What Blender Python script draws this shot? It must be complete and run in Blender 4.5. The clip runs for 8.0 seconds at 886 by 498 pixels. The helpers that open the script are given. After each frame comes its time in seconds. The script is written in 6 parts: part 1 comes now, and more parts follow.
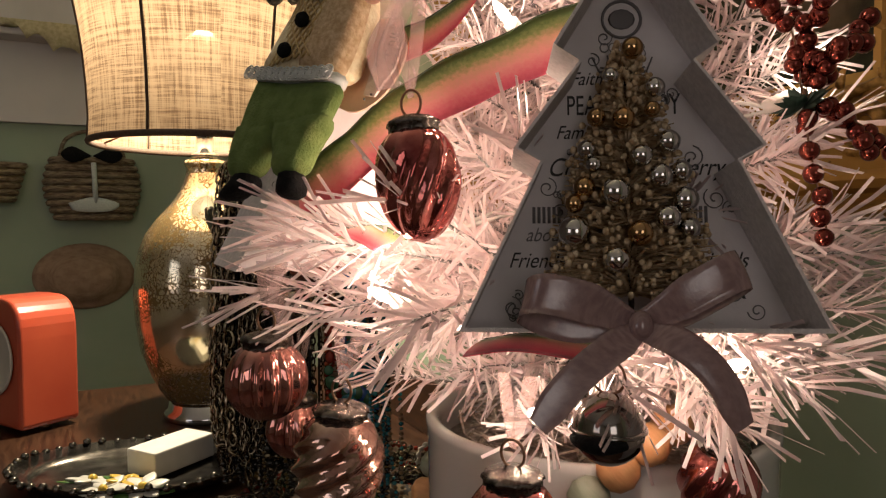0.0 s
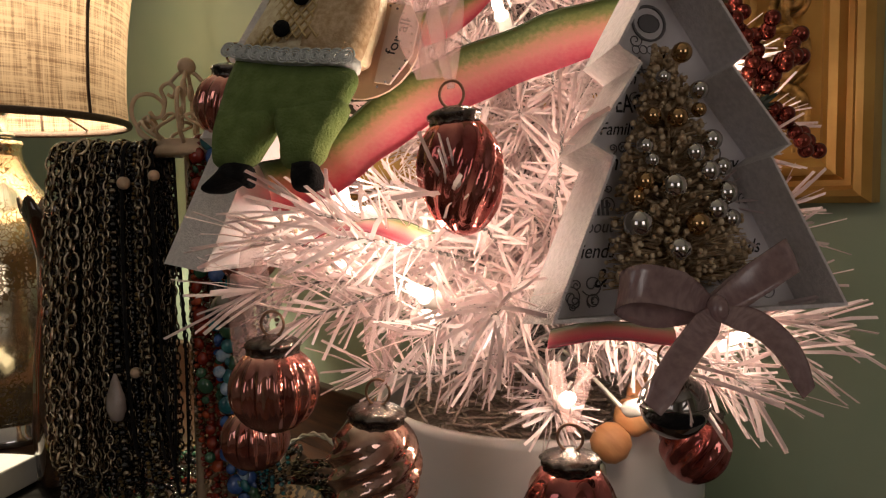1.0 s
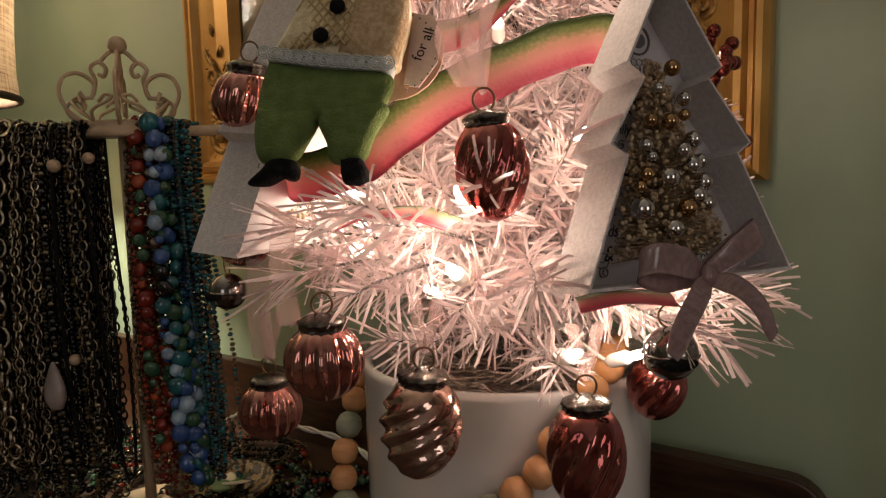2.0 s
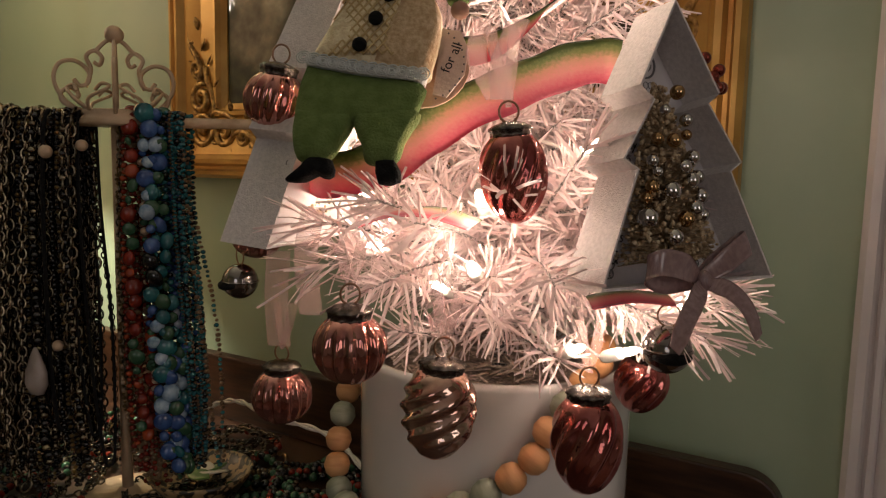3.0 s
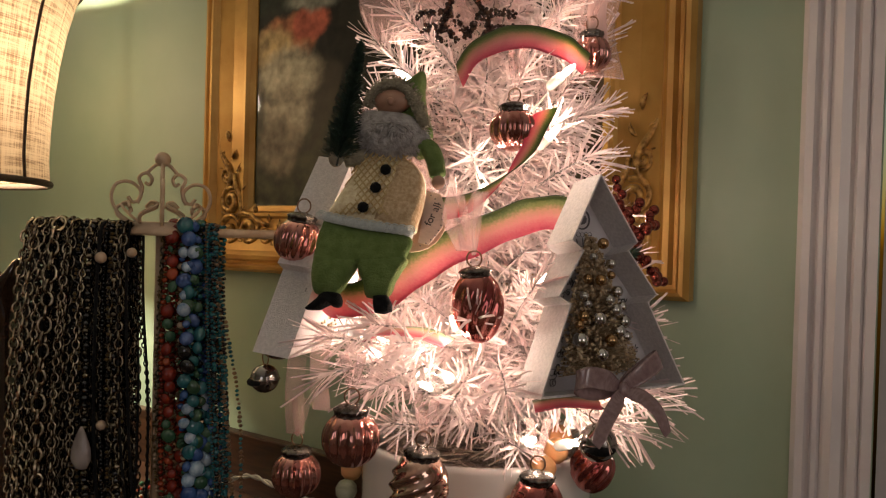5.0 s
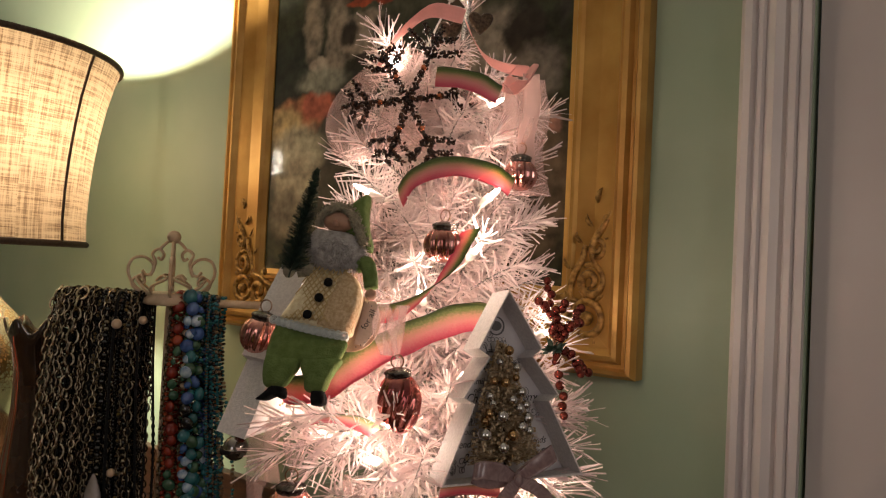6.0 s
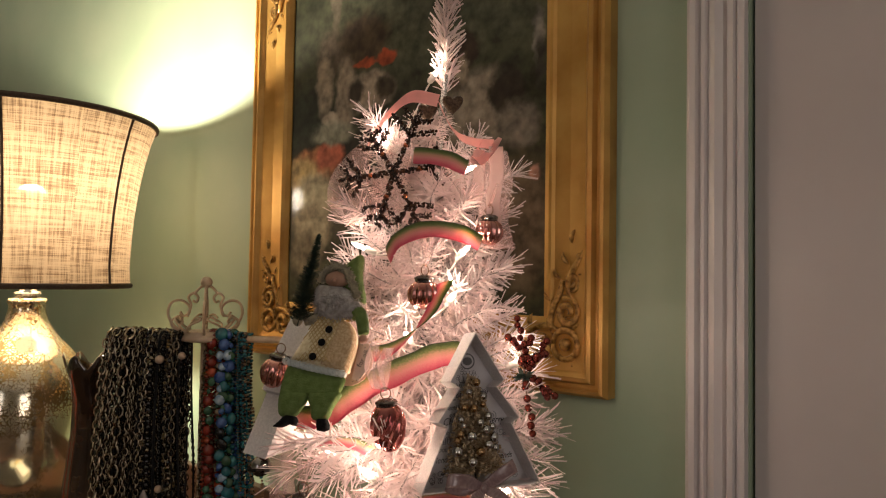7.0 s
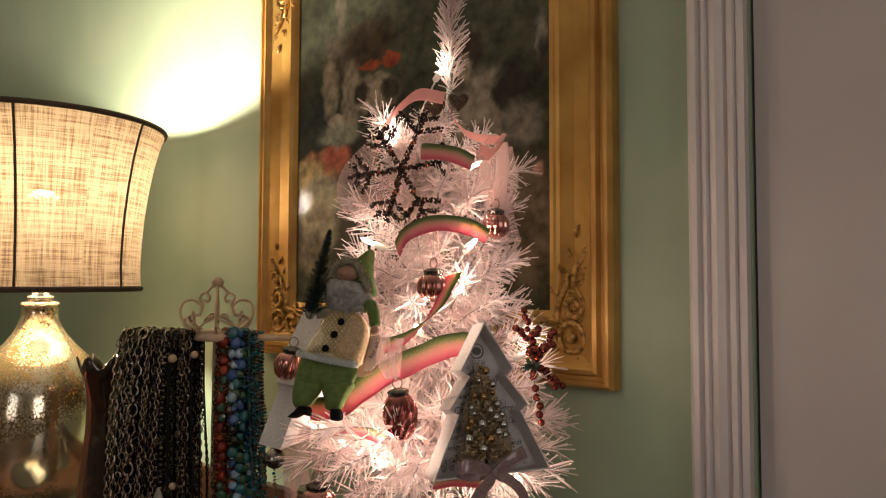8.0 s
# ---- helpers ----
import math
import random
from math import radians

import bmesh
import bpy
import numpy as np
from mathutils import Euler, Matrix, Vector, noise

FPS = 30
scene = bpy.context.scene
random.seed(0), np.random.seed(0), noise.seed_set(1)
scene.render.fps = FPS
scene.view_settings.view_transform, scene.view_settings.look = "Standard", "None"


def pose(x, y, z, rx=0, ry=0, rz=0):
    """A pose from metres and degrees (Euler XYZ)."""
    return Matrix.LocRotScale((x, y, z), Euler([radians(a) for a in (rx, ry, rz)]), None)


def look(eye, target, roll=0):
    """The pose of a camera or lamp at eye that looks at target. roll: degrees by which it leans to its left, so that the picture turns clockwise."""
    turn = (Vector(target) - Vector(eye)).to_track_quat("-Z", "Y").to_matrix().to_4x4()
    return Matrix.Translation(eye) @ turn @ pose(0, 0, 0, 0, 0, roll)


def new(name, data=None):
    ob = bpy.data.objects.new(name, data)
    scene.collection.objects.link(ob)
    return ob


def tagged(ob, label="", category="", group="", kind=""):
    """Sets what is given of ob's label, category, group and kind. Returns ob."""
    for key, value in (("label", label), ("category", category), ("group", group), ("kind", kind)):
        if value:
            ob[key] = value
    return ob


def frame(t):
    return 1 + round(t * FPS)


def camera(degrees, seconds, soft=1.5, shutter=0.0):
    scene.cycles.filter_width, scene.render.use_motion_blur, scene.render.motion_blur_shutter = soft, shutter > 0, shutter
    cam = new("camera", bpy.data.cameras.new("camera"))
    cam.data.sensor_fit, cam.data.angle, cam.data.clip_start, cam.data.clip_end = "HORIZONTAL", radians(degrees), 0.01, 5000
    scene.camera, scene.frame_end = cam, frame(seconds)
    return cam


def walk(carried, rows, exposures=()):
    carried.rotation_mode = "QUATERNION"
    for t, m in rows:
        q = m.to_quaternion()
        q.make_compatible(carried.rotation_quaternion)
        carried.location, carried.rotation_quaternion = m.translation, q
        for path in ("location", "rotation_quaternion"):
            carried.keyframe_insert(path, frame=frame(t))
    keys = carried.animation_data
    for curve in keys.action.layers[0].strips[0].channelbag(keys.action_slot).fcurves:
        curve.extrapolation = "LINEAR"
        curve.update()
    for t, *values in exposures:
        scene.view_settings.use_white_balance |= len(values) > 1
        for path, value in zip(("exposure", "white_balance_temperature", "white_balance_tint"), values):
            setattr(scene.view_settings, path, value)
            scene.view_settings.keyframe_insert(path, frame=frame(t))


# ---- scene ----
cam = camera(65.0, 8.0, 1.2)
PATH = [
    (0, (0.237, 0.065, 1.044), (-1.548, 0.964, 0.956), -0.3),
    (0.5, (0.217, 0.043, 1.05), (-1.466, 1.121, 0.972), 0.2),
    (1, (0.181, -0.008, 1.048), (-1.244, 1.389, 0.91), -0.8),
    (1.5, (0.167, -0.052, 1.056), (-1.08, 1.498, 0.847), -2.4),
    (3, (0.145, -0.116, 1.059), (-0.881, 1.586, 0.834), 1.2),
    (3.5, (0.165, -0.142, 1.057), (-0.869, 1.559, 0.863), 0.3),
    (4, (0.188, -0.16, 1.07), (-0.84, 1.551, 0.937), 0.8),
    (5.5, (0.248, -0.2, 1.119), (-0.87, 1.458, 1.135), 2.4),
    (6, (0.317, -0.21, 1.153), (-0.861, 1.406, 1.205), 2.8),
    (6.5, (0.376, -0.237, 1.173), (-0.849, 1.343, 1.237), 1.0),
    (7, (0.421, -0.273, 1.187), (-0.829, 1.286, 1.266), 1.0),
    (7.5, (0.437, -0.29, 1.19), (-0.829, 1.254, 1.295), 1.0),
    (8, (0.427, -0.287, 1.175), (-0.831, 1.265, 1.269), 0.2),
]
walk(cam, [(t, look(eye, target, roll)) for t, eye, target, roll in PATH], [(0, -0.36), (1.5, -0.36), (3.0, -0.28), (4.0, -0.16), (5.5, -0.02), (8.0, 0.0)])

# ---------- world and lights ----------
world = bpy.data.worlds.new("evening")
scene.world = world
world.use_nodes = True
wn = world.node_tree.nodes
sky = wn.new("ShaderNodeTexSky")
sky.sky_type, sky.sun_disc, sky.sun_elevation, sky.sun_rotation = "NISHITA", False, radians(2), radians(200)
world.node_tree.links.new(sky.outputs[0], wn["Background"].inputs[0])
wn["Background"].inputs[1].default_value = 0.12


def lamp_light(name, kind, m, watts, colour, size=0.01, size_y=0.0):
    data = bpy.data.lights.new(name, kind)
    data.energy, data.color = watts, colour
    if kind == "AREA":
        data.shape, data.size, data.size_y = "RECTANGLE", size, size_y or size
    else:
        data.shadow_soft_size = size
    ob = new(name, data)
    ob.matrix_world = m
    return ob


WARM = (1.0, 0.87, 0.68)
MINI = (1.0, 0.77, 0.61)
BULBS = [(-0.008, 0.165, 1.014, 1.5), (0.028, 0.208, 0.972, 0.8), (0.044, 0.240, 0.966, 0.8), (0.022, 0.232, 1.072, 1.0), (-0.066, 0.236, 1.322, 0.9), (-0.009, 0.302, 1.298, 0.9),
         (-0.092, 0.232, 1.216, 1.0), (0.024, 0.236, 1.168, 1.2), (-0.041, 0.288, 1.403, 0.8), (-0.110, 0.215, 1.045, 0.9), (0.030, 0.350, 1.100, 1.0), (-0.130, 0.330, 1.080, 0.9),
         (-0.020, 0.225, 1.130, 1.0), (-0.012, 0.178, 1.046, 1.0), (-0.060, 0.222, 0.992, 0.8), (0.024, 0.255, 1.212, 0.9), (0.062, 0.268, 0.990, 1.0), (-0.078, 0.188, 1.016, 1.0)]
for bx, by, bz, k in BULBS:
    lamp_light("mini_bulb_light", "POINT", pose(bx, by, bz + 0.0145), 0.095 * k, MINI, 0.004)
TZ = 0.735
LAMP = (-0.908, 0.225)
lamp_light("table_lamp_light", "POINT", pose(LAMP[0], LAMP[1], TZ + 0.632), 46.0, WARM, 0.028)
lamp_light("window_fill_light", "AREA", pose(0.9, -2.95, 1.55, 90, 0, 0), 6.0, (0.94, 0.88, 0.96), 1.1, 1.3)
# Second fill lamp, added to brighten the tree boxes; its window is made up.
lamp_light("window_fill_light", "AREA", pose(2.95, -1.1, 1.55, 90, 0, 90), 10.5, (1.0, 0.88, 0.84), 1.1, 1.3)


# ---------- materials ----------
def material(name, colour=(0.5, 0.5, 0.5), rough=0.5, metal=0.0, colour2=None, scale=40.0, detail=4.0, bump=0.0, bump_scale=None, stretch=(1, 1, 1), spec=0.5, coat=0.0,
             low=0.35, high=0.65, rough2=None):
    m = bpy.data.materials.new(name)
    m.use_nodes = True
    t = m.node_tree
    b = t.nodes["Principled BSDF"]
    b.inputs["Base Color"].default_value = (*colour, 1)
    b.inputs["Roughness"].default_value, b.inputs["Metallic"].default_value = rough, metal
    b.inputs["Specular IOR Level"].default_value, b.inputs["Coat Weight"].default_value = spec, coat
    co = t.nodes.new("ShaderNodeTexCoord")
    mp = t.nodes.new("ShaderNodeMapping")
    mp.inputs["Scale"].default_value = stretch
    t.links.new(co.outputs["Object"], mp.inputs[0])
    if colour2:
        nz = t.nodes.new("ShaderNodeTexNoise")
        nz.inputs["Scale"].default_value, nz.inputs["Detail"].default_value = scale, detail
        t.links.new(mp.outputs[0], nz.inputs["Vector"])
        r = t.nodes.new("ShaderNodeValToRGB")
        r.color_ramp.elements[0].position, r.color_ramp.elements[1].position = low, high
        r.color_ramp.elements[0].color, r.color_ramp.elements[1].color = (*colour, 1), (*colour2, 1)
        t.links.new(nz.outputs[0], r.inputs[0])
        t.links.new(r.outputs[0], b.inputs["Base Color"])
        if rough2 is not None:
            mr = t.nodes.new("ShaderNodeMapRange")
            mr.inputs[3].default_value, mr.inputs[4].default_value = rough, rough2
            t.links.new(nz.outputs[0], mr.inputs[0])
            t.links.new(mr.outputs[0], b.inputs["Roughness"])
    if bump:
        nb = t.nodes.new("ShaderNodeTexNoise")
        nb.inputs["Scale"].default_value, nb.inputs["Detail"].default_value = bump_scale or scale * 3, 6
        t.links.new(mp.outputs[0], nb.inputs["Vector"])
        bp = t.nodes.new("ShaderNodeBump")
        bp.inputs["Strength"].default_value, bp.inputs["Distance"].default_value = bump, 0.002
        t.links.new(nb.outputs[0], bp.inputs["Height"])
        t.links.new(bp.outputs[0], b.inputs["Normal"])
    return m


def bsdf(m):
    return m.node_tree.nodes["Principled BSDF"]


M_WALL = material("green_wall_paint", (0.30, 0.385, 0.265), 0.36, 0, (0.355, 0.43, 0.305), 6, 6, 0.3, 9, rough2=0.62)
M_WALLP = material("plain_wall_paint", (0.55, 0.53, 0.47), 0.7, 0, (0.6, 0.57, 0.5), 3)
M_CEIL = material("ceiling_paint", (0.72, 0.7, 0.66), 0.8, 0, (0.76, 0.74, 0.7), 4)
M_TRIM = material("gloss_trim_paint", (0.58, 0.54, 0.53), 0.32, 0, (0.64, 0.60, 0.58), 7, 5, 0.12, 30)
M_DOOR = material("door_paint", (0.52, 0.47, 0.45), 0.38, 0, (0.57, 0.52, 0.5), 4, 5, 0.12, 14)
M_FLOOR = material("floor_wood", (0.14, 0.07, 0.035), 0.4, 0, (0.22, 0.12, 0.06), 6, 5, 0.1, 30, (1, 12, 1))
M_WOOD = material("dark_dresser_wood", (0.022, 0.009, 0.004), 0.28, 0, (0.060, 0.025, 0.010), 7, 6, 0.12, 40, (3, 26, 26), rough2=0.45)
M_GOLD = material("gilt_frame", (0.42, 0.22, 0.05), 0.36, 0.55, (0.60, 0.36, 0.10), 14, 6, 0.15, 120, rough2=0.5)
# The carving's dark recesses are put in as a random dark-to-bright mottle.
M_GOLDD = material("antique_gilt", (0.17, 0.085, 0.02), 0.36, 0.6, (0.62, 0.37, 0.11), 150, 5, 0.2, 200)
M_POT = material("white_glazed_ceramic", (0.60, 0.58, 0.55), 0.12, 0, (0.68, 0.66, 0.62), 9, 3, 0.03, 20, coat=0.4)
M_CANE = material("creamy_painted_metal", (0.40, 0.28, 0.17), 0.5, 0, (0.55, 0.42, 0.28), 60, 4, 0.2, 160)

# translucent white strips of the branches
M_NEEDLE = bpy.data.materials.new("white_branch_strips")
M_NEEDLE.use_nodes = True
nt = M_NEEDLE.node_tree
b = nt.nodes["Principled BSDF"]
geo = nt.nodes.new("ShaderNodeNewGeometry")
ramp = nt.nodes.new("ShaderNodeValToRGB")
ramp.color_ramp.elements[0].color, ramp.color_ramp.elements[1].color = (0.68, 0.61, 0.60, 1), (0.89, 0.84, 0.83, 1)
nt.links.new(geo.outputs["Random Per Island"], ramp.inputs[0])
nt.links.new(ramp.outputs[0], b.inputs["Base Color"])
b.inputs["Roughness"].default_value = 0.28
tl = nt.nodes.new("ShaderNodeBsdfTranslucent")
tl.inputs[0].default_value = (0.91, 0.76, 0.74, 1)
mx = nt.nodes.new("ShaderNodeMixShader")
mx.inputs[0].default_value = 0.5
nt.links.new(b.outputs[0], mx.inputs[1])
nt.links.new(tl.outputs[0], mx.inputs[2])
nt.links.new(mx.outputs[0], nt.nodes["Material Output"].inputs[0])


def cloth_glow(name, colour, through_colour, mix, rough=0.8, sheer=0.0):
    """Cloth or paper that lets light through."""
    m = material(name, colour, rough, 0, tuple(min(1, c * 1.15) for c in colour), 90, 4, 0.25, 500)
    t = m.node_tree
    tr = t.nodes.new("ShaderNodeBsdfTranslucent")
    tr.inputs[0].default_value = (*through_colour, 1)
    mix1 = t.nodes.new("ShaderNodeMixShader")
    mix1.inputs[0].default_value = mix
    t.links.new(bsdf(m).outputs[0], mix1.inputs[1])
    t.links.new(tr.outputs[0], mix1.inputs[2])
    out = mix1
    if sheer:
        cl = t.nodes.new("ShaderNodeBsdfTransparent")
        mix2 = t.nodes.new("ShaderNodeMixShader")
        mix2.inputs[0].default_value = sheer
        t.links.new(mix1.outputs[0], mix2.inputs[1])
        t.links.new(cl.outputs[0], mix2.inputs[2])
        out = mix2
    t.links.new(out.outputs[0], t.nodes["Material Output"].inputs[0])
    return m


M_SHEER = cloth_glow("sheer_pink_organza", (0.86, 0.60, 0.57), (0.92, 0.66, 0.62), 0.4, 0.4, 0.72)
M_VEIL = cloth_glow("pink_organza_bow", (0.88, 0.66, 0.62), (0.94, 0.72, 0.67), 0.45, 0.4, 0.58)
M_PINK = cloth_glow("pink_satin_ribbon", (0.82, 0.46, 0.43), (0.9, 0.52, 0.47), 0.35, 0.35, 0.12)
M_TAUPE = material("taupe_satin_ribbon", (0.235, 0.148, 0.145), 0.18, 0, (0.31, 0.205, 0.20), 300, 3, 0.05, 900, (1, 6, 1), spec=0.8)

# burlap of the lamp shade: threads along and across, with slubs
M_SHADE = bpy.data.materials.new("burlap_shade")
M_SHADE.use_nodes = True
nt = M_SHADE.node_tree
b = nt.nodes["Principled BSDF"]
uv = nt.nodes.new("ShaderNodeUVMap")
acc = None
for stretch in ((22, 620, 1), (620, 26, 1), (7, 210, 1), (190, 9, 1)):
    mp = nt.nodes.new("ShaderNodeMapping")
    mp.inputs["Scale"].default_value = stretch
    nz = nt.nodes.new("ShaderNodeTexNoise")
    nz.inputs["Scale"].default_value, nz.inputs["Detail"].default_value = 1.0, 3
    nt.links.new(uv.outputs[0], mp.inputs[0])
    nt.links.new(mp.outputs[0], nz.inputs["Vector"])
    if acc:
        mu = nt.nodes.new("ShaderNodeMath")
        mu.operation = "MULTIPLY_ADD"
        mu.inputs[1].default_value = 1.0
        nt.links.new(nz.outputs[0], mu.inputs[0])
        nt.links.new(acc.outputs[0], mu.inputs[2])
        acc = mu
    else:
        acc = nz
rp = nt.nodes.new("ShaderNodeValToRGB")
div = nt.nodes.new("ShaderNodeMath")
div.operation = "MULTIPLY"
div.inputs[1].default_value = 0.25
nt.links.new(acc.outputs[0], div.inputs[0])
nt.links.new(div.outputs[0], rp.inputs[0])
rp.color_ramp.elements[0].position, rp.color_ramp.elements[1].position = 0.42, 0.54
rp.color_ramp.elements[0].color, rp.color_ramp.elements[1].color = (0.085, 0.048, 0.023, 1), (0.262, 0.187, 0.114, 1)
nt.links.new(rp.outputs[0], b.inputs["Base Color"])
b.inputs["Roughness"].default_value = 0.9
tl = nt.nodes.new("ShaderNodeBsdfTranslucent")
nt.links.new(rp.outputs[0], tl.inputs[0])
mx = nt.nodes.new("ShaderNodeMixShader")
mx.inputs[0].default_value = 0.165
nt.links.new(b.outputs[0], mx.inputs[1])
nt.links.new(tl.outputs[0], mx.inputs[2])
gap = nt.nodes.new("ShaderNodeBsdfTransparent")
weave = nt.nodes.new("ShaderNodeMixShader")
weave.inputs[0].default_value = 0.028
nt.links.new(mx.outputs[0], weave.inputs[1])
nt.links.new(gap.outputs[0], weave.inputs[2])
nt.links.new(weave.outputs[0], nt.nodes["Material Output"].inputs[0])
M_PIPING = material("dark_shade_piping", (0.055, 0.032, 0.02), 0.8, 0, (0.08, 0.05, 0.03), 300, 3, 0.2, 700)


def emitter(name, colour, strength):
    m = bpy.data.materials.new(name)
    m.use_nodes = True
    e = bsdf(m)
    e.inputs["Base Color"].default_value = (*colour, 1)
    e.inputs["Emission Color"].default_value = (*colour, 1)
    e.inputs["Emission Strength"].default_value = strength
    return m


M_BULB = emitter("lit_mini_bulb", (1.0, 0.83, 0.66), 26)
M_BULBBIG = emitter("lit_lamp_bulb", (1.0, 0.72, 0.4), 7)
M_WIRE = material("white_flex", (0.75, 0.72, 0.66), 0.4)


def glass(name, colour, rough=0.02, ior=1.45):
    m = bpy.data.materials.new(name)
    m.use_nodes = True
    g = bsdf(m)
    g.inputs["Base Color"].default_value = (*colour, 1)
    g.inputs["Transmission Weight"].default_value, g.inputs["Roughness"].default_value, g.inputs["IOR"].default_value = 1.0, rough, ior
    return m


def mercury(name, colour, colour2, rough=0.12, metal=0.85, scale=60):
    return material(name, colour, rough, metal, colour2, scale, 4, 0.05, 90, rough2=rough + 0.09)


M_ROSE = mercury("rose_mercury_glass", (0.27, 0.060, 0.055), (0.58, 0.23, 0.20), 0.03, 0.95)
M_COPPER = mercury("copper_mercury_glass", (0.36, 0.125, 0.10), (0.70, 0.38, 0.33), 0.03, 0.95)
M_CAP = material("aged_tin_cap", (0.055, 0.048, 0.042), 0.26, 0.95, (0.20, 0.175, 0.15), 160, 4, 0.25, 500)
M_RING = material("bronze_wire", (0.22, 0.13, 0.08), 0.3, 0.9)
M_BELL = material("smoky_nickel", (0.20, 0.19, 0.18), 0.10, 1.0, (0.30, 0.28, 0.26), 60)
M_TWIST = mercury("silvered_copper_glass", (0.40, 0.20, 0.15), (0.78, 0.58, 0.48), 0.03, 0.95)
M_SILVER = material("bright_silver", (0.60, 0.59, 0.58), 0.08, 1.0)


# ---------- mesh helpers ----------
class Builder:
    """Collects vertices and faces of one mesh, with a material index for each face."""

    def __init__(self):
        self.v, self.f, self.m, self.uv = [], [], [], {}

    def add(self, verts, faces, mat=0):
        k = len(self.v)
        self.v += [tuple(p) for p in verts]
        self.f += [tuple(i + k for i in q) for q in faces]
        self.m += [mat] * len(faces)
        return k

    def tube(self, pts, radius, sides=8, mat=0, closed=False, flat=1.0):
        pts = [Vector(p) for p in pts]
        n = len(pts)
        rad = radius if hasattr(radius, "__len__") else [radius] * n
        side = None
        verts = []
        for i, p in enumerate(pts):
            a, c = (pts[i - 1] if (i or closed) else p), (pts[(i + 1) % n] if (i < n - 1 or closed) else p)
            d = (c - a).normalized()
            if side is None:
                side = d.orthogonal().normalized()
            side = (side - d * side.dot(d)).normalized()
            up = d.cross(side)
            for j in range(sides):
                w = 2 * math.pi * j / sides
                verts.append(p + (side * math.cos(w) + up * math.sin(w) * flat) * rad[i])
        faces = []
        for i in range(n if closed else n - 1):
            for j in range(sides):
                a, c = i * sides, ((i + 1) % n) * sides
                faces.append((a + j, a + (j + 1) % sides, c + (j + 1) % sides, c + j))
        if not closed:
            faces += [tuple(reversed(range(sides))), tuple((n - 1) * sides + j for j in range(sides))]
        self.add(verts, faces, mat)

    def lathe(self, profile, sides=32, mat=0, centre=(0, 0, 0), ribs=0, rib=0.0, twist=0.0):
        verts, faces = [], []
        n = len(profile)
        for i, (r, z) in enumerate(profile):
            for j in range(sides):
                w = 2 * math.pi * j / sides
                k = 1 + rib * math.cos(ribs * (w + twist * i / n)) * (4 * i / n * (1 - i / n)) if ribs else 1
                verts.append((centre[0] + r * k * math.cos(w), centre[1] + r * k * math.sin(w), centre[2] + z))
        for i in range(n - 1):
            for j in range(sides):
                a, c = i * sides, (i + 1) * sides
                faces.append((a + j, a + (j + 1) % sides, c + (j + 1) % sides, c + j))
        if profile[0][0] > 1e-5:
            faces.append(tuple(reversed(range(sides))))
        if profile[-1][0] > 1e-5:
            faces.append(tuple((n - 1) * sides + j for j in range(sides)))
        self.add(verts, faces, mat)

    def ball(self, c, r, seg=12, rings=8, mat=0, squash=(1, 1, 1)):
        verts, faces = [(0, 0, -1)], []
        for i in range(1, rings):
            p = math.pi * (i / rings - 0.5)
            verts += [(math.cos(p) * math.cos(2 * math.pi * j / seg), math.cos(p) * math.sin(2 * math.pi * j / seg), math.sin(p)) for j in range(seg)]
        verts.append((0, 0, 1))
        for j in range(seg):
            faces.append((0, 1 + (j + 1) % seg, 1 + j))
            for i in range(rings - 2):
                a = 1 + i * seg
                faces.append((a + j, a + (j + 1) % seg, a + seg + (j + 1) % seg, a + seg + j))
            a = 1 + (rings - 2) * seg
            faces.append((a + j, a + (j + 1) % seg, len(verts) - 1))
        self.add([(c[0] + x * r * squash[0], c[1] + y * r * squash[1], c[2] + z * r * squash[2]) for x, y, z in verts], faces, mat)

    def box(self, lo, hi, mat=0, m=None):
        verts = [Vector((x, y, z)) for x in (lo[0], hi[0]) for y in (lo[1], hi[1]) for z in (lo[2], hi[2])]
        if m:
            verts = [m @ p for p in verts]
        self.add(verts, [(0, 1, 3, 2), (4, 6, 7, 5), (0, 4, 5, 1), (2, 3, 7, 6), (0, 2, 6, 4), (1, 5, 7, 3)], mat)

    def prism(self, outline, y0, y1, mat=0, m=None):
        """An outline of (x, z) points between two y values."""
        n = len(outline)
        verts = [Vector((x, y0, z)) for x, z in outline] + [Vector((x, y1, z)) for x, z in outline]
        if m:
            verts = [m @ p for p in verts]
        self.add(verts, [tuple(range(n)), tuple(reversed(range(n, 2 * n)))] + [(i, i + n, (i + 1) % n + n, (i + 1) % n) for i in range(n)], mat)

    def strip(self, pts, across, width, thick=0.0003, mat=0, cuts=6, cup=0.0):
        """A ribbon along pts; across: the direction of its width at each point. Gives UVs: u along, v across."""
        pts, across = [Vector(p) for p in pts], [Vector(a).normalized() for a in across]
        n = len(pts)
        wid = width if hasattr(width, "__len__") else [width] * n
        verts, faces, uvs = [], [], []
        for s in (0, 1):
            for i in range(n):
                d = (pts[min(i + 1, n - 1)] - pts[max(i - 1, 0)]).normalized()
                up = d.cross(across[i]).normalized()
                for j in range(cuts + 1):
                    k = j / cuts - 0.5
                    verts.append(pts[i] + across[i] * wid[i] * k + up * ((s - 0.5) * thick + cup * wid[i] * (0.25 - k * k)))
                    uvs.append((i / (n - 1), j / cuts))
        w = cuts + 1
        for s in (0, 1):
            o = s * n * w
            for i in range(n - 1):
                for j in range(cuts):
                    q = (o + i * w + j, o + i * w + j + 1, o + (i + 1) * w + j + 1, o + (i + 1) * w + j)
                    faces.append(q if s else tuple(reversed(q)))
